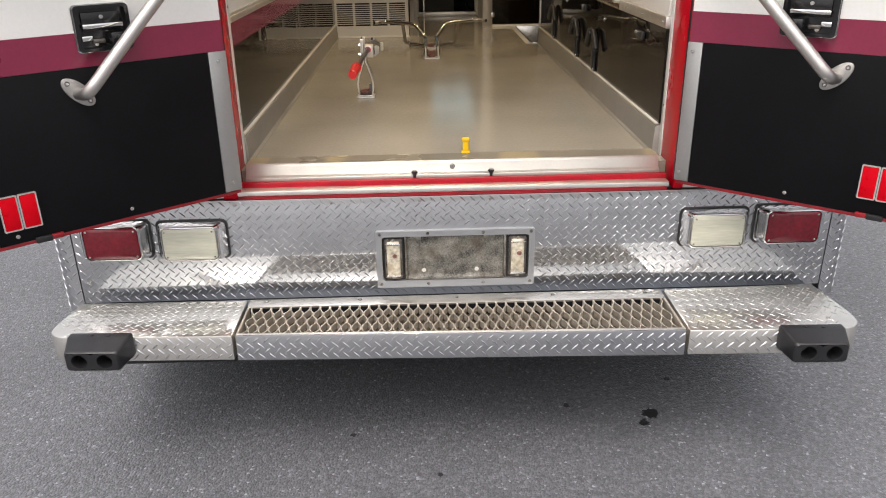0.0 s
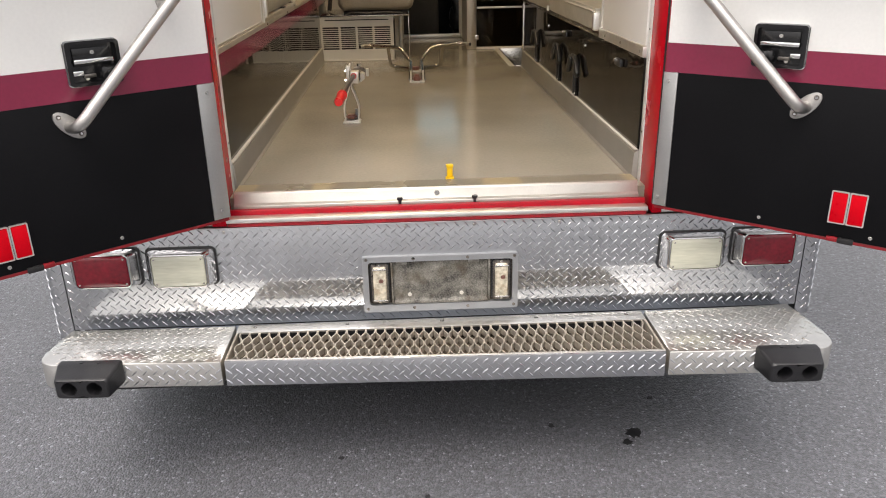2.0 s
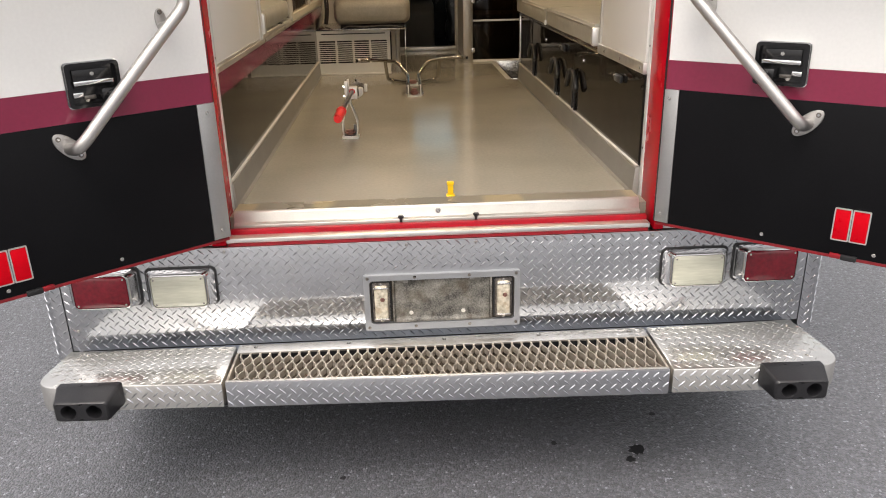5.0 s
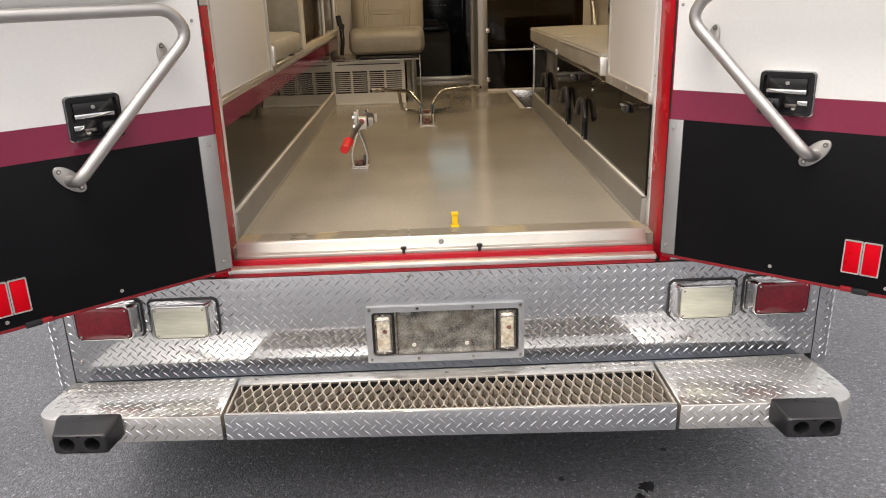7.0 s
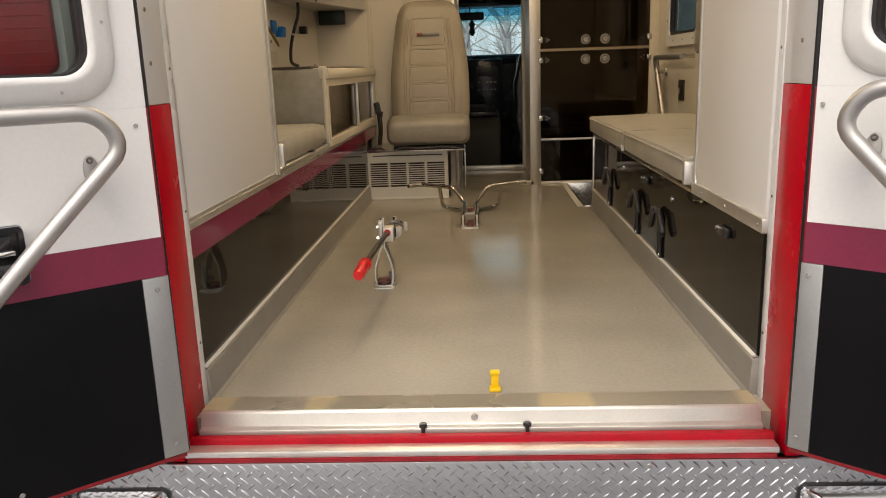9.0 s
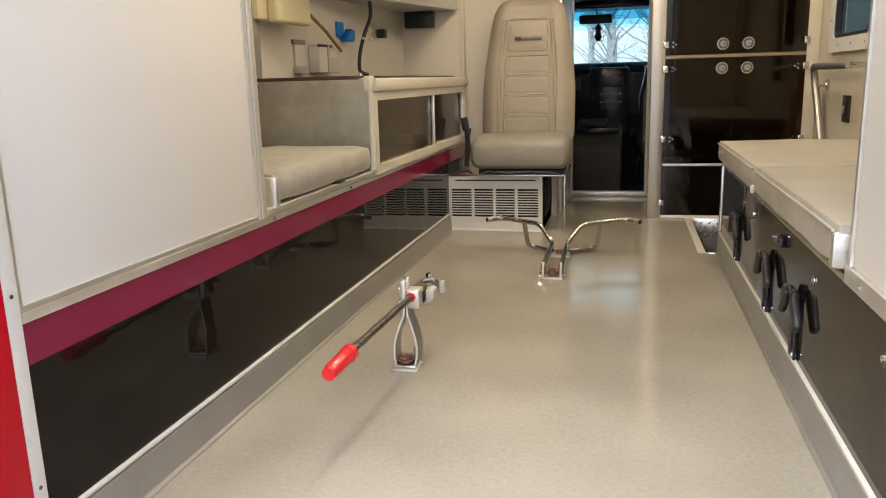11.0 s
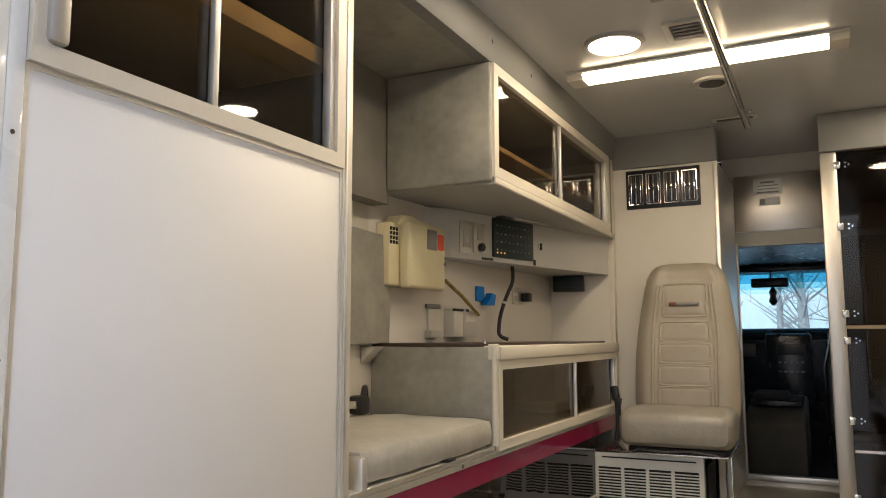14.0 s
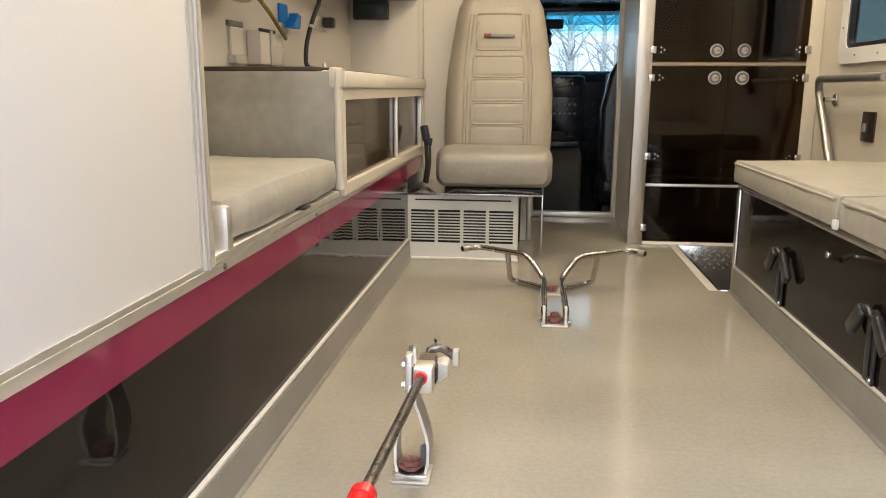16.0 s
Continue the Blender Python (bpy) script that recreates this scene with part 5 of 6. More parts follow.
def make_wall_items():
    # ivory box with vent, labels and lock
    t = on_wall("sharps_cabinet", "ivory plastic wall box with red and grey labels", "wall box")
    part("body", box(.02, .31, -.06, -.001, 1.76, 1.985, .012), IVORY, t)
    part("hood", prism([(.05, 1.975), (.085, 2.014), (.15, 2.022), (.19, 2.006), (.25, 2.010), (.29, 1.975)], -.075, -.004, 'y', .008), IVORY, t)
    lid = part("lid", box(.075, .322, -.11, -.0605, 1.752, 1.990, .014, 3), IVORY, t)
    part("label", box(.190, .253, -.112, -.1095, 1.898, 1.972), LABEL_GREY, lid, "grey label")
    part("label", box(.262, .304, -.112, -.1095, 1.902, 1.960), LABEL_RED, lid, "red label")
    part("lock", disc(.306, -.112, 1.852, .008, .006, 'y', 14, .001), CHROME, lid)
    for r in range(4):
        for k in range(3):
            part("vent_hole", box(.004 + k * .017 + .022, .016 + k * .017 + .022, -.0615, -.0595, 1.907 + r * .016, 1.919 + r * .016), DARK, t)
    # blue tape
    t = on_wall("tape_holder", "bright blue plastic holder on the wall", "holder")
    part("plate", box(.745, .815, -.012, -.001, 1.735, 1.80, .003), TAPE_BLUE, t)
    part("hook", prism([(.77, 1.718), (.85, 1.718), (.862, 1.765), (.825, 1.772), (.805, 1.742)], -.045, -.012, 'y', .003), TAPE_BLUE, t)
    # cut-away pocket holders
    t = on_wall("wall_pocket", "cream pocket holder with grey bands", "holder")
    part("band", box(.345, .445, -.012, -.001, 1.692, 1.709, .002), LABEL_GREY, t)
    part("pocket", box(.358, .440, -.012, -.001, 1.606, 1.691, .003), WARM_LAMINATE, t)
    part("foot", box(.347, .425, -.03, -.001, 1.578, 1.605, .003), GREY_PAINT, t)
    t = on_wall("wall_pocket", "cream pocket holder with grey front", "holder")
    part("pocket", box(.485, .655, -.05, -.001, 1.581, 1.69, .004), WARM_LAMINATE, t)
    part("lip", box(.47, .60, -.054, -.0502, 1.683, 1.694, .002), BLACK_PLASTIC, t)
    part("front", box(.555, .662, -.056, -.0505, 1.580, 1.643, .003), GREY_PAINT, t)
    part("fold", box(.555, .572, -.056, -.0505, 1.644, 1.692, .002), GREY_PAINT, t)
    # yellow strap and black hose
    t = on_wall("strap", "thin yellow brown strap hanging slantwise", "strap")
    part("webbing", tube([(.35, -.09, 1.795), (.50, -.080, 1.74), (.665, -.062, 1.672)], .007, 8), mat("strap_webbing", (0.34, 0.25, 0.07), 0.7, vary=0.3, scale=60), t)
    t = on_wall("hose", "black coiled hose hanging from the console", "hose")
    part("tube", tube([(.91, -.10, 1.90), (.945, -.09, 1.83), (.90, -.07, 1.75), (.86, -.06, 1.66), (.85, -.06, 1.585), (.88, -.09, 1.570)], .0085, 12, round_at=.05), BLACK_PLASTIC, t)
    part("clamp", tube([(.892, -.069, 1.735), (.888, -.068, 1.725)], .011, 12), PALE, t)
    # outlet
    t = on_wall("wall_outlet", "steel outlet plate with a black plug", "outlet")
    part("plate", box(1.11, 1.24, -.008, -.001, 1.735, 1.828, .002), ALU, t)
    for k in range(2):
        part("socket", box(1.122, 1.165, -.010, -.0075, 1.75 + k * .04, 1.775 + k * .04, .002), GREY_PAINT, t)
    part("plug", box(1.19, 1.232, -.05, -.0082, 1.748, 1.79, .006), BLACK_PLASTIC, t)
    # small dark box on the return panel
    t = thing("wall_speaker", "small dark box under the console", "speaker", pose(-.846, 3.37, 1.862))
    part("body", box(-.078, .078, -.05, -.0005, -.05, .05, .004), BLACK_PLASTIC, t)
    part("face", box(-.06, .06, -.054, -.0502, -.03, .03, .002), PANEL_TEAL, t)


make_wall_items()


# ---- attendant's seat on its louvred base ----
def make_seat_base():
    t = thing("heater_cabinet", "low grey metal cabinet with louvred grille under the seat", "cabinet")
    X0, X1, Y0 = LX + .001, -.158, 2.955
    part("body", box(X0, X1, Y0 + .03, BACK_Y - .002, FZ + .001, 1.06, .002), DARK, t, "dark inside of the base")
    f = part("front", frame_ring([(X0, FZ + .001), (X1, FZ + .001), (X1, 1.072), (X0, 1.072)], [(X0 + .012, .872), (X1 - .02, .872), (X1 - .02, 1.011), (X0 + .012, 1.011)], Y0, Y0 + .003, 'y'), HEATER_WHITE, t, "grey metal front")
    n = 11
    for k in range(n - 1):
        z = .872 + (k + 1) * .139 / n
        part("slat", box(X0 + .012, X1 - .02, Y0, Y0 + .004, z - .0026, z + .0026, .0006), HEATER_WHITE, f)
    for k in range(1, 4):
        x = X0 + .012 + k * (X1 - X0 - .032) / 4
        part("mullion", box(x - .007, x + .007, Y0 - .001, Y0 + .005, .872, 1.011, .001), HEATER_WHITE, f)
    part("slot", box(X0 + .03, X1 - .03, Y0 - .0015, Y0, 1.050, 1.056), DARK, f)
    part("foot_bead", box(X0, X1 + .004, Y0 - .008, Y0, FZ, FZ + .010, .002), LAMINATE, t, "pale sealant bead")
    part("side", box(X1 - .003, X1, Y0 + .004, BACK_Y - .003, FZ + .001, 1.072, .001), HEATER_WHITE, t)
    for k in range(7):
        part("louvre", box(X1, X1 + .006, Y0 + .10 + k * .035, Y0 + .115 + k * .035, .86, 1.03, .002), DARK, t)
    part("top", box(X0, -.055, Y0 - .004, BACK_Y - .003, 1.0725, 1.084, .003), STEEL, t, "steel top plate")
    part("bolt", screw_heads([(x, Y0 + .01, 1.087) for x in (-.42, -.33, -.24, -.15, -.08)], .007, 'z', .008), PALE, t)
    part("edge_post", box(-.062, -.056, Y0 + .10, Y0 + .13, FZ, 1.0722, .001), STEEL, t)


make_seat_base()


def loft(sections, bm=None):
    """Closed cross-sections (lists of points) joined one after another, with end caps."""
    b = bmesh.new()
    rings = [[b.verts.new(p) for p in sec] for sec in sections]
    n = len(rings[0])
    for q0, q1 in zip(rings, rings[1:]):
        for k in range(n):
            b.faces.new((q0[k], q0[(k + 1) % n], q1[(k + 1) % n], q1[k]))
    b.faces.new(list(reversed(rings[0])))
    b.faces.new(rings[-1])
    bmesh.ops.recalc_face_normals(b, faces=b.faces)
    return merge(bm, b)


def make_attendant_seat():
    t = thing("attendant_seat", "high-backed beige grey vinyl seat facing the rear", "seat", pose(-.262, 3.0, 1.085))
    # cushion
    secs = []
    for y, w, z0, z1 in ((-.137, .190, .072, .128), (-.130, .216, .050, .155), (-.105, .232, .034, .178), (-.06, .237, .026, .190), (.0, .238, .024, .193), (.15, .232, .022, .186), (.26, .218, .022, .178)):
        secs.append([(x, y, z) for x, z in round_rect(-w, w, z0, z1, (z1 - z0) * .30, 5)])
    part("cushion", loft(secs), SEAT_GREY, t, "worn greyer vinyl cushion")
    # backrest, leaning back a little
    lean = lambda z: .235 + (z - .12) * .17
    prof = ((.06, .215, .07), (.12, .228, .10), (.20, .236, .112), (.30, .237, .115), (.40, .236, .11), (.50, .228, .104), (.60, .215, .098), (.70, .200, .092), (.77, .186, .084), (.81, .166, .072), (.832, .145, .055), (.842, .120, .040), (.846, .09, .025))

    def at(z):
        for (z0, w0, d0), (z1, w1, d1) in zip(prof, prof[1:]):
            if z <= z1:
                q = max(0, (z - z0) / (z1 - z0))
                q = q if z > .77 else q * q * (3 - 2 * q) * .4 + q * .6
                return w0 + (w1 - w0) * q, d0 + (d1 - d0) * q
        return prof[-1][1:]

    pads = [(.172, .262, .114), (.273, .362, .114), (.373, .463, .113), (.474, .563, .110), (.590, .742, .098)]

    def relief(x, z):
        """Low ribbed pads with piping, and fuller bolsters at both sides."""
        out, w = 0.0, at(z)[0]
        out += .012 * math.exp(-((abs(x) - w * .80) / .042) ** 2)
        if .15 < z < .74:
            line = .148 if z < .5 else .148 - (z - .5) * .10
            out += .0035 * math.exp(-((abs(x) - line) / .003) ** 2) + .003 * math.exp(-((abs(x) - line + .014) / .003) ** 2)
        for z0, z1, pw in pads:
            hx, hz, r = pw - .016, (z1 - z0) / 2 - .016, .016
            qx, qz = abs(x) - hx, abs(z - (z0 + z1) / 2) - hz
            dist = math.hypot(max(qx, 0), max(qz, 0)) + min(max(qx, qz), 0) - r
            k = min(1, max(0, -dist / .016))
            out += .0022 * k * k * (3 - 2 * k) + .0042 * math.exp(-((dist - .001) / .0024) ** 2)
        return out

    b, NX, NZ = bmesh.new(), 96, 250
    front, rear = [], []
    for j in range(NZ + 1):
        z = .06 + (.846 - .06) * j / NZ
        w, d = at(z)
        r0, r1 = [], []
        for i in range(NX + 1):
            q = -1 + 2 * i / NX
            x = w * math.sin(q * math.pi / 2 * .98) / math.sin(math.pi / 2 * .98)
            edge = max(0, 1 - abs(x / w) ** 5) ** .5
            r0.append(b.verts.new((x, lean(z) - d / 2 * edge - relief(x, z) * edge, z)))
            r1.append(b.verts.new((x, lean(z) + d / 2 * edge, z)) if 0 < i < NX else r0[-1])
        front.append(r0)
        rear.append(r1)
    for g in (front, rear):
        for q0, q1 in zip(g, g[1:]):
            for i in range(NX):
                b.faces.new((q0[i], q0[i + 1], q1[i + 1], q1[i]))
    for q0, q1 in ((front[0], rear[0]), (front[-1], rear[-1])):
        b.faces.new(q0 + list(reversed(q1[1:-1])))
    bmesh.ops.recalc_face_normals(b, faces=b.faces)
    back = part("backrest", b, SEAT_VINYL, t, "ribbed vinyl backrest")
    part("badge", box(-.066, .066, lean(.650) - .064, lean(.650) - .052, .642, .657, .001), LABEL_GREY, back, "grey embroidered badge bar")
    part("badge_tab", box(-.068, -.036, lean(.650) - .065, lean(.650) - .053, .642, .658, .001), mat("badge_red", (0.20, 0.05, 0.03), 0.6), back)
    part("frame", box(-.20, .20, -.08, .26, .0005, .024, .002), DARK, t)
    part("spring", tube([(-.19, -.10, .004), (-.15, -.11, .020), (-.05, -.11, .014), (.05, -.11, .020), (.15, -.11, .014), (.19, -.10, .004)], .004, 8), DARK_STEEL, t)


make_attendant_seat()

# belt stalks beside the seat
t = thing("belt_stalk", "dark seat belt buckles bundled beside the seat", "seat belt", pose(-.59, 3.17, 1.10, 0, 8, 0))
part("stalk", tube([(.012, 0, 0), (.012, 0, .08), (.0, 0, .14), (-.012, 0, .20)], .0085, 10, round_at=.03), BLACK_PLASTIC, t)
bm = box(-.018, .018, -.012, .012, -.035, .035, .008)
bmesh.ops.transform(bm, matrix=Matrix.Translation((-.016, 0, .215)) @ pose(0, 0, 0, 0, -18, 0), verts=bm.verts)
part("buckle", bm, BLACK_PLASTIC, t)
part("webbing", tube([(.024, -.01, 0), (.026, -.012, .09), (.008, -.012, .19)], .006, 8, round_at=.03), mat("belt_webbing", (0.05, 0.035, 0.03), 0.7, vary=0.2, scale=80), t)
part("tongue", box(-.004, .022, -.022, -.012, .165, .20, .004), BLACK_PLASTIC, t)

# vent over the bulkhead
t = thing("air_vent", "black air vent with four chrome louvre groups", "vent", pose(-.37, BACK_Y, 2.327))
part("backing", box(-.183, .183, -.008, -.0005, -.100, .100, .003), BLACK_PLASTIC, t)
for k in range(4):
    x = -.132 + k * .088
    g = part("louvre_frame", frame_ring(round_rect(x - .037, x + .037, -.080, .080, .004), round_rect(x - .032, x + .032, -.075, .075, .004), -.014, -.008), CHROME, t, "chrome louvre frame")
    for j in range(5):
        part("slat", box(x - .026 + j * .0115, x - .021 + j * .0115, -.012, -.0082, -.070, .070, .0015), CHROME if j % 2 == 0 else BLACK_PLASTIC, g)
    part("tab", box(x - .012, x + .012, -.015, -.0122, -.005, .005, .001), BLACK_PLASTIC, g)

# notices on the header: unreadable lines as plain bars
t = thing("notice", "white caution notice with printed lines on steel", "notice", pose(.078, 4.14, 2.42))
part("sheet", box(-.074, .074, -.003, -.0004, -.045, .045, .001), DOOR_WHITE, t)
for k, (w, hgt) in enumerate(((.035, .010), (.055, .005), (.055, .005), (.058, .009))):
    part("printed_line", box(-w, w, -.0042, -.003, .024 - k * .019 - hgt / 2, .024 - k * .019 + hgt / 2), LABEL_GREY, t)
t = thing("notice", "small white sticker with a dark square", "notice", pose(.085, 4.14, 2.335))
part("sheet", box(-.055, .055, -.003, -.0004, -.022, .022, .001), DOOR_WHITE, t)
part("square", box(-.050, -.024, -.0042, -.003, -.016, .014), LABEL_GREY, t)

# ---- tall right cabinet beside the passage ----
CAB_Y = 3.40


def make_tall_cabinet():
    t = thing("tall_cabinet", "tall cabinet with four dark smoked acrylic doors", "cabinet")
    part("post", box(.345, .413, CAB_Y, CAB_Y + .05, FZ, 2.42, .003), POST_STEEL, t, "polished stainless post")
    part("post", box(1.07, 1.128, CAB_Y, CAB_Y + .05, FZ, 2.42, .003), CREAM, t)
    part("side", box(.365, .405, CAB_Y + .05, 4.15, FZ, 2.44), GREY_PAINT, t)
    part("side", box(1.09, 1.128, CAB_Y + .05, 4.15, FZ, 2.44), CREAM, t)
    part("back_board", box(.405, 1.09, 3.85, 3.97, FZ, 2.44), LINING, t)
    part("header", box(.345, 1.128, CAB_Y - .02, CAB_Y + .10, 2.4205, CZ - .001, .004), GREY_TRIM, t, "grey header panel")
    part("bottom_rail", box(.413, 1.128, CAB_Y - .004, CAB_Y + .03, FZ, FZ + .014, .002), LAMINATE, t, "pale bottom rail")
    part("mid_rail", box(.413, 1.07, CAB_Y + .008, CAB_Y + .05, 1.612, 1.628, .002), mat("shelf_edge", (0.42, 0.35, 0.24), 0.5, vary=0.1), t, "tan shelf edge")
    part("kick_board", box(.416, 1.066, CAB_Y + .03, CAB_Y + .04, FZ + .02, 1.0715, .002), DARK, t)
    part("drawer_rail", box(.416, 1.066, CAB_Y + .0, CAB_Y + .03, 1.072, 1.084, .002), ALU, t, "pale aluminium rail")
    for z in (1.10, 2.08):
        part("shelf", box(.41, 1.085, CAB_Y + .06, 3.849, z, z + .016, .001), WOOD, t)
    flap = part("drawer_front", box(.414, 1.069, CAB_Y - .001, CAB_Y + .005, FZ + .016, 1.0705), SMOKE_DARK, t, "dark smoked acrylic lower flap")
    for hx in (.414, 1.069):
        part("hinge", box(hx - .014, hx + .014, CAB_Y - .009, CAB_Y - .001, .863, .897, .004), STEEL, flap, "chrome hinge")
    for lo, hi in ((1.0855, 1.610), (1.630, 2.415)):
        for x0, x1 in ((.414, .741), (.744, 1.069)):
            d = part("door", box(x0, x1, CAB_Y - .001, CAB_Y + .005, lo, hi), SMOKE_DARK, t, "dark smoked acrylic door")
            hx = x0 if x0 < .5 else x1
            for z in (1.21, hi - .05) if hi < 2 else (lo + .05, (lo + hi) / 2 + .05, hi - .06):
                part("hinge", box(hx - .014, hx + .014, CAB_Y - .009, CAB_Y - .001, z - .017, z + .017, .004), STEEL, d, "chrome hinge")
                hs = 1 if x0 < .5 else -1
                part("hinge_screw", screw_heads([(hx + hs * .034, CAB_Y - .003, z + .010), (hx + hs * .034, CAB_Y - .003, z - .010), (hx + hs * .048, CAB_Y - .003, z)], .004, 'y'), CHROME, d)
            kx, kz = (.684 if x0 < .5 else .801), (1.559 if hi < 2 else 1.676)
            k = part("knob", disc(kx, CAB_Y - .010, kz, .029, .016, 'y', 24, .004), BEZEL, d, "round chrome push latch")
            part("ring", disc(kx, CAB_Y - .0185, kz, .0235, .002, 'y', 20), DARK_STEEL, k)
            part("button", disc(kx, CAB_Y - .021, kz, .0150, .007, 'y', 18, .003), BEZEL, k)
            part("notch", box(kx - .002, kx + .011, CAB_Y - .026, CAB_Y - .0245, kz - .003, kz + .003), LABEL_GREY, k)


make_tall_cabinet()

# ---- right side: bench, closet, window ----
def make_bench():
    t = thing("squad_bench", "long bench with pale vinyl cushions over a black front", "bench")
    part("deck", box(RX - .004, 1.128, .70, 2.60, 1.1655, 1.186, .002), STEEL, t)
    for y0, y1 in ((.728, 1.662), (1.668, 2.61)):
        bm = padded(RX - .020, 1.125, y0, y1, 1.1865, 1.270, .018, .004, .0045, seed=y0 * 10)
        c = part("cushion", bm, CUSHION, t, "pale creased vinyl cushion")
        part("piping", tube([(RX - .022, y0 + .02, 1.255), (RX - .022, y1 - .02, 1.255)], .004, 8), CUSHION, c)
    part("corner_cap", box(RX - .028, RX + .02, .722, .748, 1.1875, 1.255, .010), ALU, t, "aluminium corner guard")
    part("joint_tab", box(RX - .028, RX - .018, 1.655, 1.675, 1.187, 1.21, .002), DOOR_WHITE, t)
    part("end_post", box(RX - .006, RX + .03, 2.566, 2.60, FZ + .0, 1.165, .004), STEEL, t, "stainless end post")
    part("end_panel", box(RX + .031, 1.12, 2.574, 2.59, FZ + .001, 1.165), STEEL, t)
    part("glint_screw", screw_heads([(RX - .001, y, 1.11) for y in (.95, 1.75)], .010, 'x', .006), CHROME, t)


make_bench()


def make_strap(y, flip):
    t = thing("bench_strap", "black patient strap with buckle hanging on the bench front", "strap", pose(RX, y, .89), "straps along the bench front")
    part("webbing", prism([(-.013, 0), (.011, 0), (.014, .155), (-.012, .160)], -.008, -.002, 'x', .001), BLACK_PLASTIC, t)
    part("webbing", prism([(.002, .01), (.020, .01), (.030, .150), (.008, .158)], -.013, -.0085, 'x', .001), BLACK_PLASTIC, t)
    for sy, tilt, name in ((1, 33, "buckle"), (-1, -35, "tongue")):
        bm = box(-.028, -.008, -.016, .016, -.044, .042, .008, 3)
        bmesh.ops.transform(bm, matrix=Matrix.Translation((0, sy * .062 + .006, .128)) @ pose(0, 0, 0, tilt * 1.25, 0, 0), verts=bm.verts)
        part(name, bm, BLACK_PLASTIC, t)
        part("fold", tube([(-.012, sy * .004 + .004, .152), (-.016, sy * .022 + .005, .168), (-.016, sy * .042 + .006, .152)], .008, 8, round_at=.01), BLACK_PLASTIC, t)
    part("bolt", disc(-.006, .0, .012, .009, .012, 'x', 14, .003), CHROME, t)


for y in (2.05, 1.44, 1.07):
    make_strap(y, 1)
t = thing("bench_latch", "small black latch on the bench front", "latch", pose(RX, 1.30, 1.12), "latches on the bench front")
part("paddle", box(-.014, -.001, -.035, .035, -.012, .012, .004), BLACK_PLASTIC, t)
part("pin", disc(-.012, .02, .006, .006, .016, 'x', 10), CHROME, t)
copy_thing(t, pose(RX, .42, 1.12))

t = thing("rear_closet", "tall white closet panel beside the doorway", "cabinet")
part("front_panel", box(RX, RX + .02, .174, .690, 1.2, 2.597, .002), LAMINATE, t, "plain white laminate panel")
part("ledge", box(RX - .006, RX + .02, .174, .720, 1.1665, 1.1995, .003), ALU, t)
part("side", box(RX + .021, 1.128, .668, .690, 1.187, 2.597, .002), LAMINATE, t)
part("corner_bead", box(RX - .006, RX + .004, .6902, .702, 1.2, 2.597, .002), ALU, t)
part("rivet", screw_heads([(RX - .007, y, 1.183) for y in (.2, .42, .62)], .005, 'x'), STEEL, t)

t = thing("window_1", "white framed side window with dark glass", "window")
t["kind"] = "structure"
part("window_frame", frame_ring(round_rect(2.50, 3.17, 1.61, 2.21, .05), round_rect(2.56, 3.11, 1.67, 2.15, .035), 1.112, 1.1298, 'x'), DOOR_WHITE, t, "white moulded frame")
part("gasket", frame_ring(round_rect(2.545, 3.125, 1.655, 2.165, .04), round_rect(2.575, 3.095, 1.685, 2.135, .03), 1.118, 1.145, 'x'), RUBBER, t)
pane = part("pane", box(1.138, 1.142, 2.56, 3.11, 1.67, 2.15), tinted("privacy_glass", (.25, .3, .3)), t, "dark privacy glass")
pane.visible_shadow = False
part("screw", screw_heads([(1.111, y, 1.64) for y in (2.6, 2.8, 3.0)] + [(1.111, 3.14, z) for z in (1.75, 1.95)], .005, 'x'), STEEL, t)

t = thing("wall_grab_rail", "bent stainless grab rail on the side wall", "grab rail")
part("rail", tube([(1.07, 2.62, 1.553), (1.07, 3.23, 1.553), (1.085, 3.26, 1.50), (1.09, 3.06, 1.19)], .016, 14, round_at=.05), BRUSHED, t)
part("stay", tube([(1.129, 3.18, 1.47), (1.08, 3.18, 1.47)], .010, 12), STEEL, t)
part("rosette", disc(1.124, 3.18, 1.47, .024, .010, 'x', 18, .002), STEEL, t)
part("stay", tube([(1.129, 2.62, 1.553), (1.07, 2.62, 1.553)], .012, 12), STEEL, t)
for y in (2.84,):
    t = thing("wall_outlet", "dark brown outlet plate on the cream wall", "outlet", pose(1.13, y, 1.375), "outlets on the side wall")
    part("plate", box(-.008, -.0005, -.055, .055, -.055, .055, .003), mat("brown_plate", (0.03, 0.018, 0.012), 0.35), t)
    part("socket", box(-.012, -.0085, -.03, .0, -.03, .03, .003), BLACK_PLASTIC, t)
    part("switch", box(-.016, -.0085, .008, .03, -.02, .012, .002), ALU, t)
t = thing("head_pad", "grey padded cushion on the wall by the window", "pad")
part("padding", box(1.085, 1.1295, 2.30, 2.48, 1.56, 2.1, .02), GREY_VINYL, t)
part("bracket", box(1.095, 1.1295, 2.34, 2.42, 1.485, 1.5595, .003), BLACK_PLASTIC, t, "black plastic bracket")


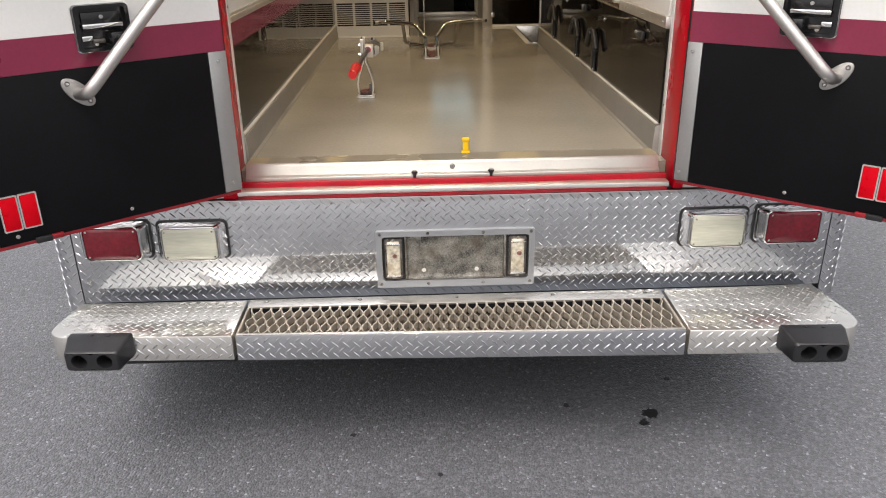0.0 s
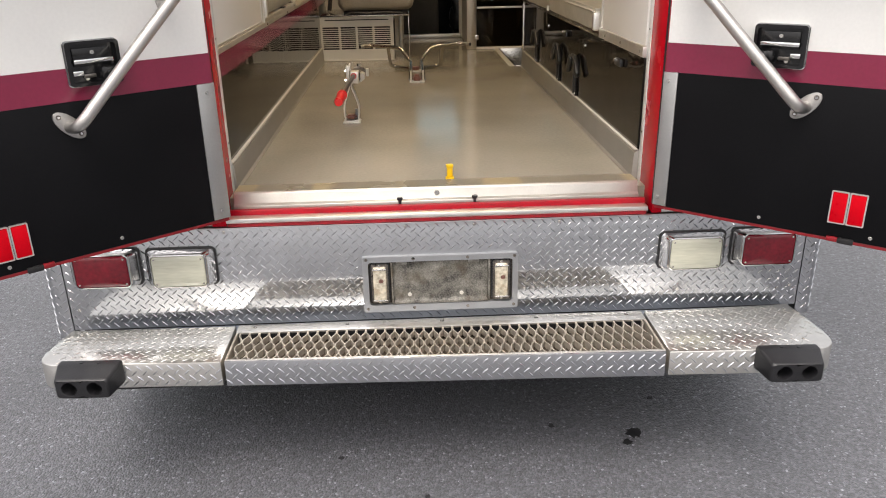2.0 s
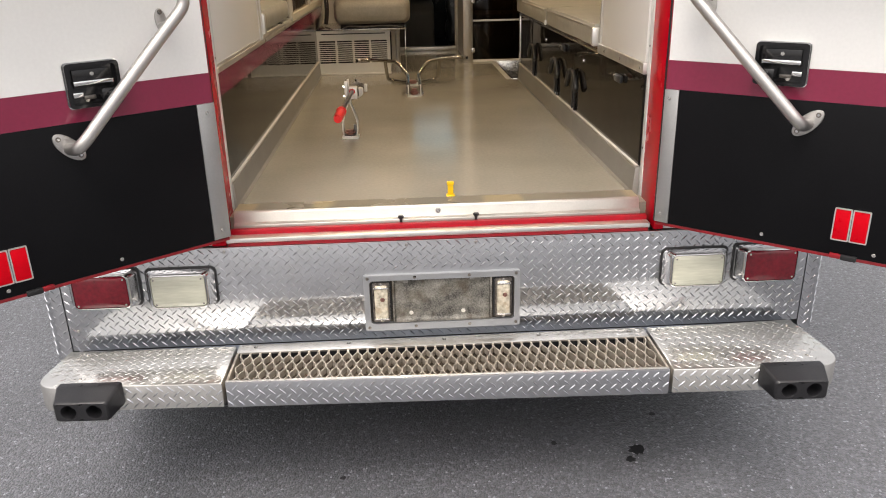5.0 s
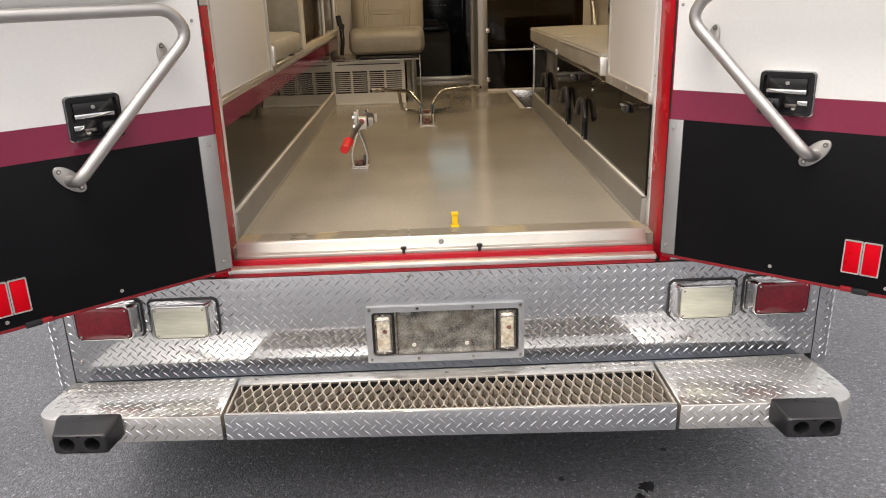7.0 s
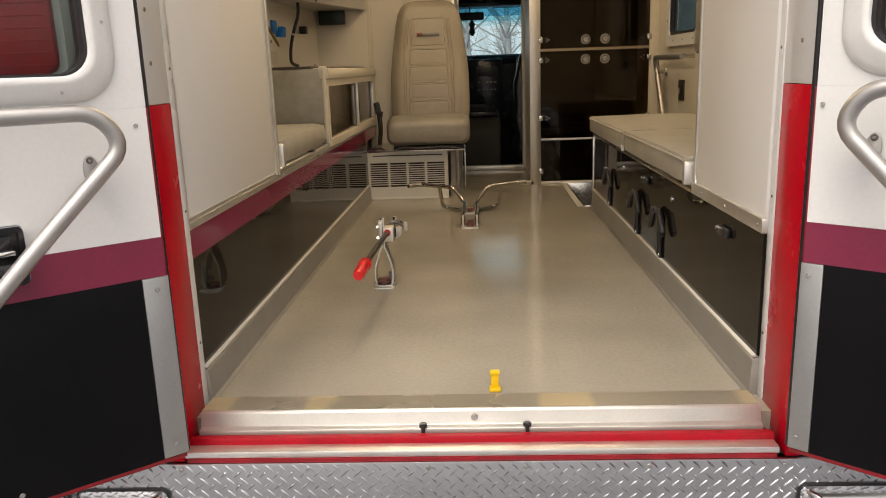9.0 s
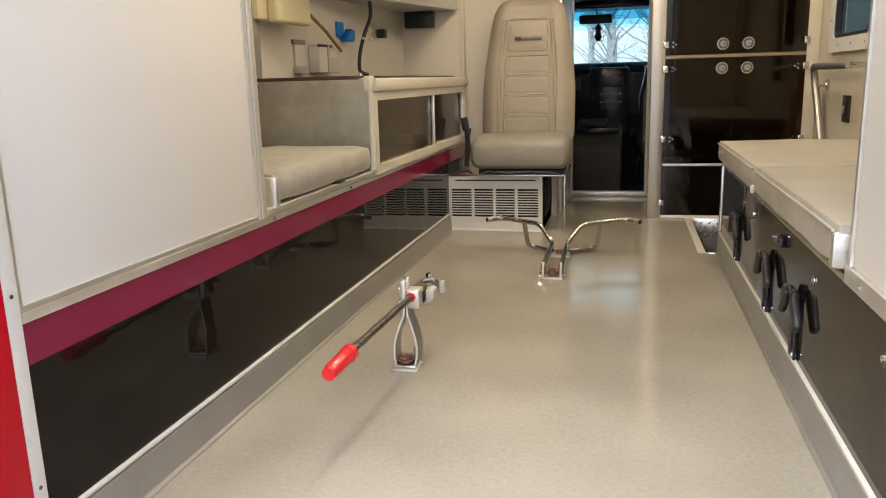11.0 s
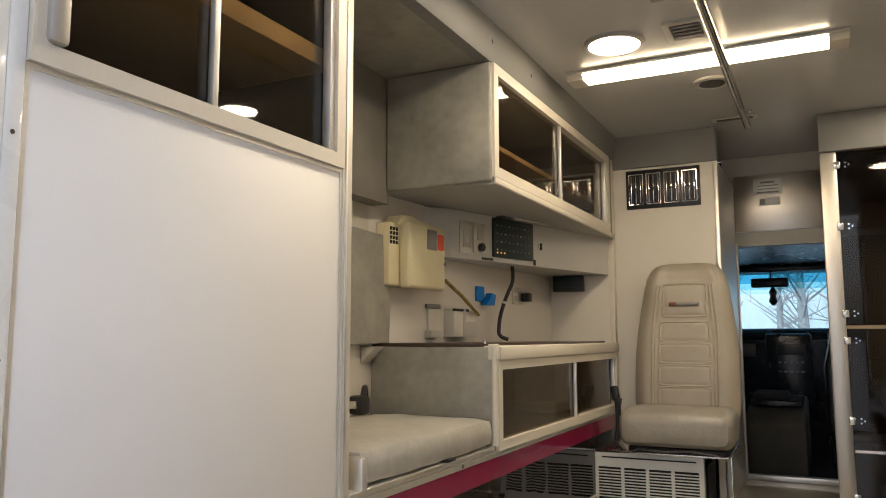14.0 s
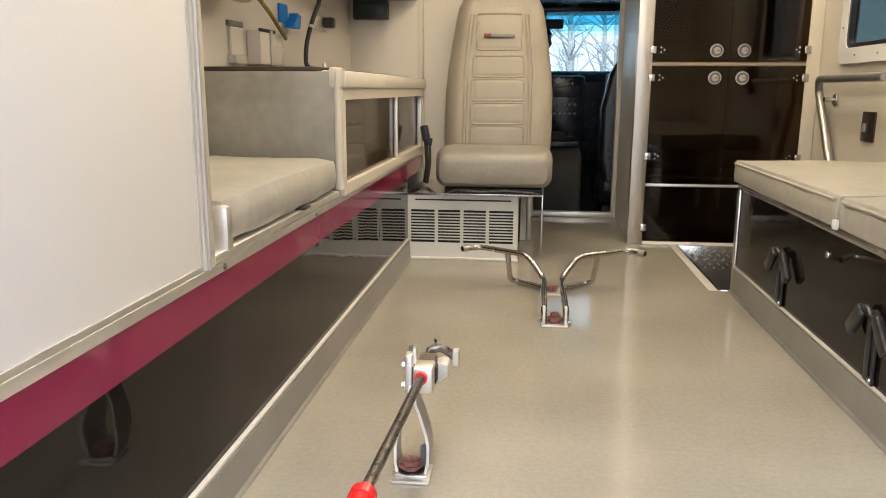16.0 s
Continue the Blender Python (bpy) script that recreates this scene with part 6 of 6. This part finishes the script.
# ---- cot fasteners on the floor ----
def make_rail_clamp():
    t = thing("cot_clamp", "steel cot clamp with a red-gripped lever on the floor", "cot fastener", pose(-.316, 1.092, FZ))
    part("base_plate", box(-.036, .036, -.022, .052, 0, .006, .002), ALU, t)
    part("foot_plate", box(-.029, .029, -.006, .046, .0062, .011, .002), ALU, t)
    part("bolt", disc(-.002, .014, .024, .0235, .018, 'z', 24, .007), RUST, t, "rusty brown bolt head")
    part("washer", disc(-.002, .016, .0125, .026, .003, 'z', 24, .001), DARK_STEEL, t)
    part("pin", tube([(.018, .038, .011), (.018, .038, .050)], .006, 12), FRAME_GREY, t)
    # two bent flat straps that meet under the head; pale strips paint daylight on their cut edges
    line = [(.026, .0115), (.0300, .030), (.0305, .060), (.026, .082), (.014, .118), (.0050, .140), (.0040, .172)]
    for sx in (-1, 1):
        def bar(y_a, y_b, half):
            b, rows = bmesh.new(), []
            for x, z in line:
                y0 = .002 + (z - .01) * .13
                rows.append([b.verts.new((sx * (x + dx), y, z)) for dx, y in ((-half, y0 + y_a), (half, y0 + y_a), (half, y0 + y_b), (-half, y0 + y_b))])
            for q0, q1 in zip(rows, rows[1:]):
                for a in range(4):
                    b.faces.new((q0[a], q0[(a + 1) % 4], q1[(a + 1) % 4], q1[a]))
            b.faces.new(rows[0])
            b.faces.new(rows[-1])
            bmesh.ops.recalc_face_normals(b, faces=b.faces)
            return b

        strap = part("strap", bar(.0, .052, .0025), BARE, t, "bent flat steel strap")
        part("edge", bar(-.0012, -.0001, .0027), PALE, strap, "cut edge, paled for the daylight on it")
    part("upright", box(-.016, -.002, .028, .058, .156, .228, .003), ALU, t, "bright upright plate")
    part("block", box(.0, .036, .024, .075, .157, .206, .004), ALU, t)
    part("ear", box(-.004, .003, .046, .060, .206, .236, .002), ALU, t)
    part("ear", box(-.013, -.007, .060, .074, .206, .236, .002), DARK_STEEL, t)
    part("slide", box(.001, .034, .0755, .125, .160, .203, .005), BROWN_RUST, t, "rust-brown sliding body")
    part("slot", box(.0362, .039, .060, .086, .164, .196, .001), DARK, t)
    part("pivot", disc(.016, .018, .190, .012, .018, 'y', 16, .005), RED_GRIP, t)
    part("jaw", prism([(.014, .146), (.014, .178), (.044, .190), (.056, .186), (.056, .162), (.040, .150)], .100, .145, 'y', .003), GREY_PAINT, t, "grey cast lower jaw")
    part("hook", tube([(.012, .146, .178), (.016, .150, .198), (.034, .155, .203), (.052, .158, .194), (.062, .160, .182)], [.009, .010, .0095, .009, .008], 10), DARK_STEEL, t, "dark curved hook")
    part("tip", box(.060, .072, .150, .172, .166, .198, .002), GREY_PAINT, t)
    part("nut", disc(.030, .155, .216, .008, .010, 'z', 6), CHROME, t)
    for x, y, z in ((-.018, .04, .168), (-.018, .044, .205)):
        part("nut", disc(x, y, z, .007, .008, 'x', 6), CHROME, t)
    l = part("lever", tube([(.016, .015, .190), (-.001, -.385, .187)], .0085, 12), DARK_STEEL, t)
    part("collar", tube([(-.0008, -.388, .187), (-.0014, -.404, .186)], .0185, 16), RED_GRIP, l)
    part("grip", tube([(-.0008, -.378, .187), (-.0012, -.390, .187), (-.006, -.485, .181), (-.0065, -.498, .180)], [.0135, .0165, .0168, .014], 16), RED_GRIP, l, "red rubber grip")


make_rail_clamp()


def make_antler():
    t = thing("cot_antler", "polished steel antler bracket bolted to the floor", "cot fastener", pose(-.027, 2.075, FZ))
    part("base_plate", box(-.041, .041, -.022, .055, 0, .006, .002), ALU, t)
    part("bolt", disc(0, .018, .016, .022, .020, 'z', 18, .004), RUST, t, "rusty brown bolt")
    part("bolt", disc(0, .018, .032, .014, .014, 'z', 18, .003), RUST, t, "rusty brown bolt")
    part("rear_plate", box(-.040, .040, .345, .44, 0, .006, .002), ALU, t)
    part("bolt", disc(0, .395, .016, .022, .020, 'z', 18, .004), RUST, t, "rusty brown bolt")
    for sx in (-1, 1):
        part("cheek", prism([(-.020, .006), (.014, .006), (.008, .060), (-.008, .060)], *sorted((sx * .029, sx * .037)), 'x', .001), PALE, t)
        part("nut", disc(sx * .044, -.008, .014, .008, .008, 'x', 6), CHROME, t)
        part("rod", tube([(sx * .033, -.004, .012), (sx * .033, .0, .048), (sx * .030, .335, .064), (sx * .090, .38, .136), (sx * .262, .475, .141), (sx * .320, .435, .140)], .0100, 12, round_at=.03), ROD, t, "polished bent rod")
        part("sleeve", tube([(sx * .262, .475, .141), (sx * .292, .458, .1405), (sx * .322, .434, .140)], .0118, 12), BRUSHED, t)
        part("open_end", tube([(sx * .3222, .4338, .140), (sx * .3234, .4328, .140)], .0092, 12), DARK, t)
        part("loop", tube([(sx * .160, .420, .138), (sx * .148, .470, .024), (sx * .120, .480, .0135), (sx * .036, .405, .0135)], .0098, 12, round_at=.03), ROD, t)


make_antler()


# ---- ceiling fittings ----
def make_dome(x, y):
    t = thing("ceiling_light", "round lit dome lamp with a brushed metal rim", "ceiling light", pose(x, y, CZ), "dome lamps in the ceiling")
    part("rim", frame_ring([(.104 * math.cos(a), .104 * math.sin(a)) for a in [2 * math.pi * k / 32 for k in range(32)]], [(.088 * math.cos(a), .088 * math.sin(a)) for a in [2 * math.pi * k / 32 for k in range(32)]], -.012, -.0005, 'z'), BRUSHED, t)
    part("lens", disc(0, 0, -.008, .0885, .006, 'z', 32), LAMP_GLOW, t, "glowing warm white lens")


for x, y in ((-.283, .88), (-.283, 1.505), (-.278, 2.10), (.70, 2.10), (.72, 3.02)):
    make_dome(x, y)
t = thing("tube_light", "long lit fluorescent fixture across the ceiling", "ceiling light", pose(-.032, 2.375, CZ))
part("base", box(-.49, .49, -.065, .065, -.012, -.0005, .002), ALU, t)
part("lens", prism([(-.055, -.012), (.055, -.012), (.044, -.030), (-.044, -.030)], -.425, .425, 'x', .004), TUBE_GLOW, t, "glowing warm diffuser")
for s in (-1, 1):
    part("end_cap", prism([(-.060, -.0125), (.060, -.0125), (.048, -.034), (-.048, -.034)], *sorted((s * .4255, s * .487)), 'x', .002), CREAM, t)
t = thing("ceiling_rail", "long stainless grab rail along the ceiling", "grab rail")
part("rail", tube([(.06, .40, 2.535), (.06, 3.20, 2.535)], .016, 14), STEEL, t)
for y in (.45, 1.83, 3.17):
    s_ = part("stay", tube([(.06, y, 2.535), (.06, y, CZ - .001)], .010, 12), STEEL, t)
    part("flange", disc(.06, y, CZ - .004, .026, .008, 'z', 18, .002), STEEL, s_)
t = thing("ceiling_plate", "flat grey cover plate on the ceiling", "cover plate", pose(-.01, 1.78, CZ))
part("plate", box(-.085, .085, -.05, .05, -.002, -.0005, .0005), GREY_TRIM, t)
for x, y in ((-.03, 2.085), (.525, 1.81)):
    t = thing("ceiling_speaker", "square dark grille recessed in the ceiling", "speaker", pose(x, y, CZ))
    part("frame", frame_ring(round_rect(-.07, .07, -.085, .085, .005), round_rect(-.05, .05, -.065, .065, .005), -.010, -.0005, 'z'), GREY_PAINT, t)
    part("grille", box(-.05, .05, -.065, .065, -.004, -.001), BLACK_PLASTIC, t)
    for k in range(4):
        part("bar", tube([(-.045, -.045 + k * .03, -.008), (.045, -.045 + k * .03, -.008)], .004, 8), LABEL_GREY, t)
t = thing("ceiling_vent", "round dark vent in the ceiling", "vent", pose(-.025, 2.675, CZ))
part("ring", disc(0, 0, -.006, .075, .011, 'z', 28, .003), GREY_PAINT, t)
part("core", disc(0, 0, -.012, .05, .006, 'z', 24, .002), BLACK_PLASTIC, t)
t = thing("ceiling_vent", "round dark vent in the ceiling", "vent", pose(-.04, 1.235, CZ))
part("ring", disc(0, 0, -.008, .085, .015, 'z', 28, .004), GREY_PAINT, t)
part("core", disc(0, 0, -.016, .07, .006, 'z', 24, .002), BLACK_PLASTIC, t)
t = thing("ceiling_vent", "small dark slot vent in the ceiling", "vent", pose(.0, 3.27, CZ))
part("frame", box(-.10, .10, -.03, .03, -.006, -.0005, .002), GREY_PAINT, t)
part("slot", box(-.08, .08, -.015, .015, -.009, -.0062, .001), BLACK_PLASTIC, t)

# ---- driver's cab ----
t = thing("dashboard", "black dashboard with radio, gauges and console", "dashboard")
part("top", prism([(5.35, 1.56), (5.5, 1.64), (6.2, 1.60), (6.2, 1.0), (5.45, 1.0)], -.95, .95, 'x', .02), DARK_BLUE, t)
c = part("centre_console", box(-.05, .24, 5.22, 5.40, 1.10, 1.60, .02), DARK_BLUE, t)
part("radio", box(.02, .20, 5.205, 5.222, 1.46, 1.53, .003), BLACK_PLASTIC, c)
part("dial", disc(.06, 5.21, 1.565, .022, .016, 'y', 18, .003), PALE, c)
for k in range(5):
    part("button", box(.03 + k * .034, .052 + k * .034, 5.205, 5.222, 1.40, 1.415, .002), LABEL_GREY, c)
    part("button", box(.03 + k * .034, .052 + k * .034, 5.205, 5.222, 1.34, 1.352, .002), LABEL_GREY, c)
part("vent", box(-.40, -.12, 5.33, 5.36, 1.44, 1.53, .004), BLACK_PLASTIC, t)
t = thing("engine_cover", "grey engine cover between the cab seats", "engine cover")
part("cover", prism([(4.62, .5), (4.58, 1.06), (4.66, 1.14), (5.30, 1.20), (5.34, .5)], -.14, .20, 'x', .03), CAB_GREY, t)
part("mat", box(-.12, .18, 4.68, 5.2, 1.155, 1.19, .008), DARK_BLUE, t)
part("console_box", box(-.10, .10, 4.72, 5.05, 1.191, 1.235, .01), DARK, t)
for s in (-1, 1):
    t = thing("cab_seat", "dark high-backed cab seat seen from behind", "seat", pose(.55 if s > 0 else -.55, 4.75, .5))
    part("cushion", box(-.24, .24, 0, .5, .28, .48, .05, 3), DARK_BLUE, t)
    part("base", box(-.2, .2, .05, .42, 0, .279, .01), DARK, t)
    part("backrest", loft([[(x, y + .02 + z * .03 - .1, z) for x, y in round_rect(-w, w, -.06, .06, .04, 4)] for z, w in ((.45, .22), (.6, .25), (.9, .25), (1.1, .20), (1.22, .13), (1.3, .10))]), DARK_BLUE, t)
    part("belt", tube([(-.2 * s, .1, .35), (-.23 * s, -.02, .7), (-.2 * s, .0, 1.1)], .012, 8, round_at=.05), BLACK_PLASTIC, t)
t = thing("windscreen", "sloping windscreen with a blue tinted top band", "windscreen")
t["kind"] = "structure"
for y0, z0, y1, z1, m_, nm in ((6.2, 1.46, 5.987, 1.91, WINDSCREEN, "pane"), (5.987, 1.9105, 5.970, 1.945, BLUE_BAND[0], "tint_band"), (5.970, 1.9455, 5.952, 1.99, BLUE_BAND[1], "tint_band"), (5.952, 1.9905, 5.92, 2.10, BLUE_BAND[2], "tint_band")):
    p = part(nm, prism([(y0, z0), (y0 + .005, z0), (y1 + .005, z1), (y1, z1)], -.94, .94, 'x'), m_, t)
    p.visible_shadow = False
t = thing("rear_mirror", "black interior mirror with a small hanging camera", "mirror", pose(-.03, 5.72, 1.98))
part("housing", box(-.13, .13, -.02, .02, -.035, .035, .015, 3), BLACK_PLASTIC, t)
part("stem", tube([(0, .02, 0), (0, .19, .07)], .008, 8), BLACK_PLASTIC, t)
part("pendant", tube([(.02, 0, -.035), (.02, 0, -.07), (.02, 0, -.10), (.02, 0, -.14), (.02, 0, -.17)], [.008, .03, .02, .032, .012], 12), BLACK_PLASTIC, t)
b = box(-.96, .96, 5.60, 5.915, 2.055, 2.099, .015)
single("sun_visor", b, DARK_BLUE, "dark visor strip along the windscreen top", "visor")

# wheels that carry the vehicle
for x, y in ((-.86, 2.2), (.86, 2.2), (-.86, 5.6), (.86, 5.6)):
    t = thing("wheel", "black road tyre on a steel rim", "wheel", pose(x, y, .38), "wheels")
    part("tyre", disc(0, 0, 0, .38, .22, 'x', 40, .04), TYRE, t)
    part("rim", disc(math.copysign(.112, x), 0, 0, .20, .02, 'x', 30, .006), STEEL, t)


# ---- bare trees beyond the windscreen ----
def make_tree(x, y, hgt, seed):
    rnd = random.Random(seed)
    t = thing("bare_tree", "leafless tree beyond the windscreen, paled for haze", "tree", pose(x, y, 0), "bare trees ahead")
    trunk = tube([(0, 0, 0), (.05, .02, hgt * .3), (-.05, .05, hgt * .6), (.05, 0, hgt)], [.16, .12, .08, .02], 8)
    part("trunk", trunk, BARK, t)
    bm = None
    for k in range(34):
        z = hgt * rnd.uniform(.12, .92)
        a, L = rnd.uniform(0, 6.28), hgt * rnd.uniform(.15, .38) * (1.1 - z / hgt * .6)
        d = Vector((math.cos(a), math.sin(a), rnd.uniform(.3, 1.1))).normalized()
        p0 = Vector((0, 0, z))
        p1 = p0 + d * L * .5 + Vector((rnd.uniform(-.1, .1), 0, .05))
        p2 = p0 + d * L + Vector((0, 0, rnd.uniform(-.2, .3)))
        bm = tube([p0, p1, p2], [.045, .03, .010], 5, bm=bm)
        for j in range(4):
            q = p0.lerp(p2, rnd.uniform(.3, .95))
            e = Vector((rnd.uniform(-1, 1), rnd.uniform(-1, 1), rnd.uniform(0, 1.2))).normalized() * L * rnd.uniform(.2, .45)
            bm = tube([q, q + e], [.016, .006], 4, bm=bm)
    part("branches", bm, BARK, t)


for i, (x, y, hgt) in enumerate(((-4.2, 30, 8.5), (-1.4, 34, 9.5), (1.3, 31, 8.0), (3.2, 38, 10), (-7.0, 40, 11), (-2.9, 24, 6.0), (-.3, 26, 6.5), (2.3, 23, 5.5), (4.8, 27, 7), (-5.6, 26, 6.5), (-.9, 44, 11), (1.9, 46, 11))):
    make_tree(x, y, hgt, 11 + i)

# backdrop that gives off its own light in place of hazy daylight
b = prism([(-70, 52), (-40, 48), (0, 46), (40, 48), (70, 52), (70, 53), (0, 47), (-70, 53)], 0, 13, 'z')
single("backdrop", b, MIST, "far wood line ahead, glowing to stand for bright haze", "backdrop", "structure")
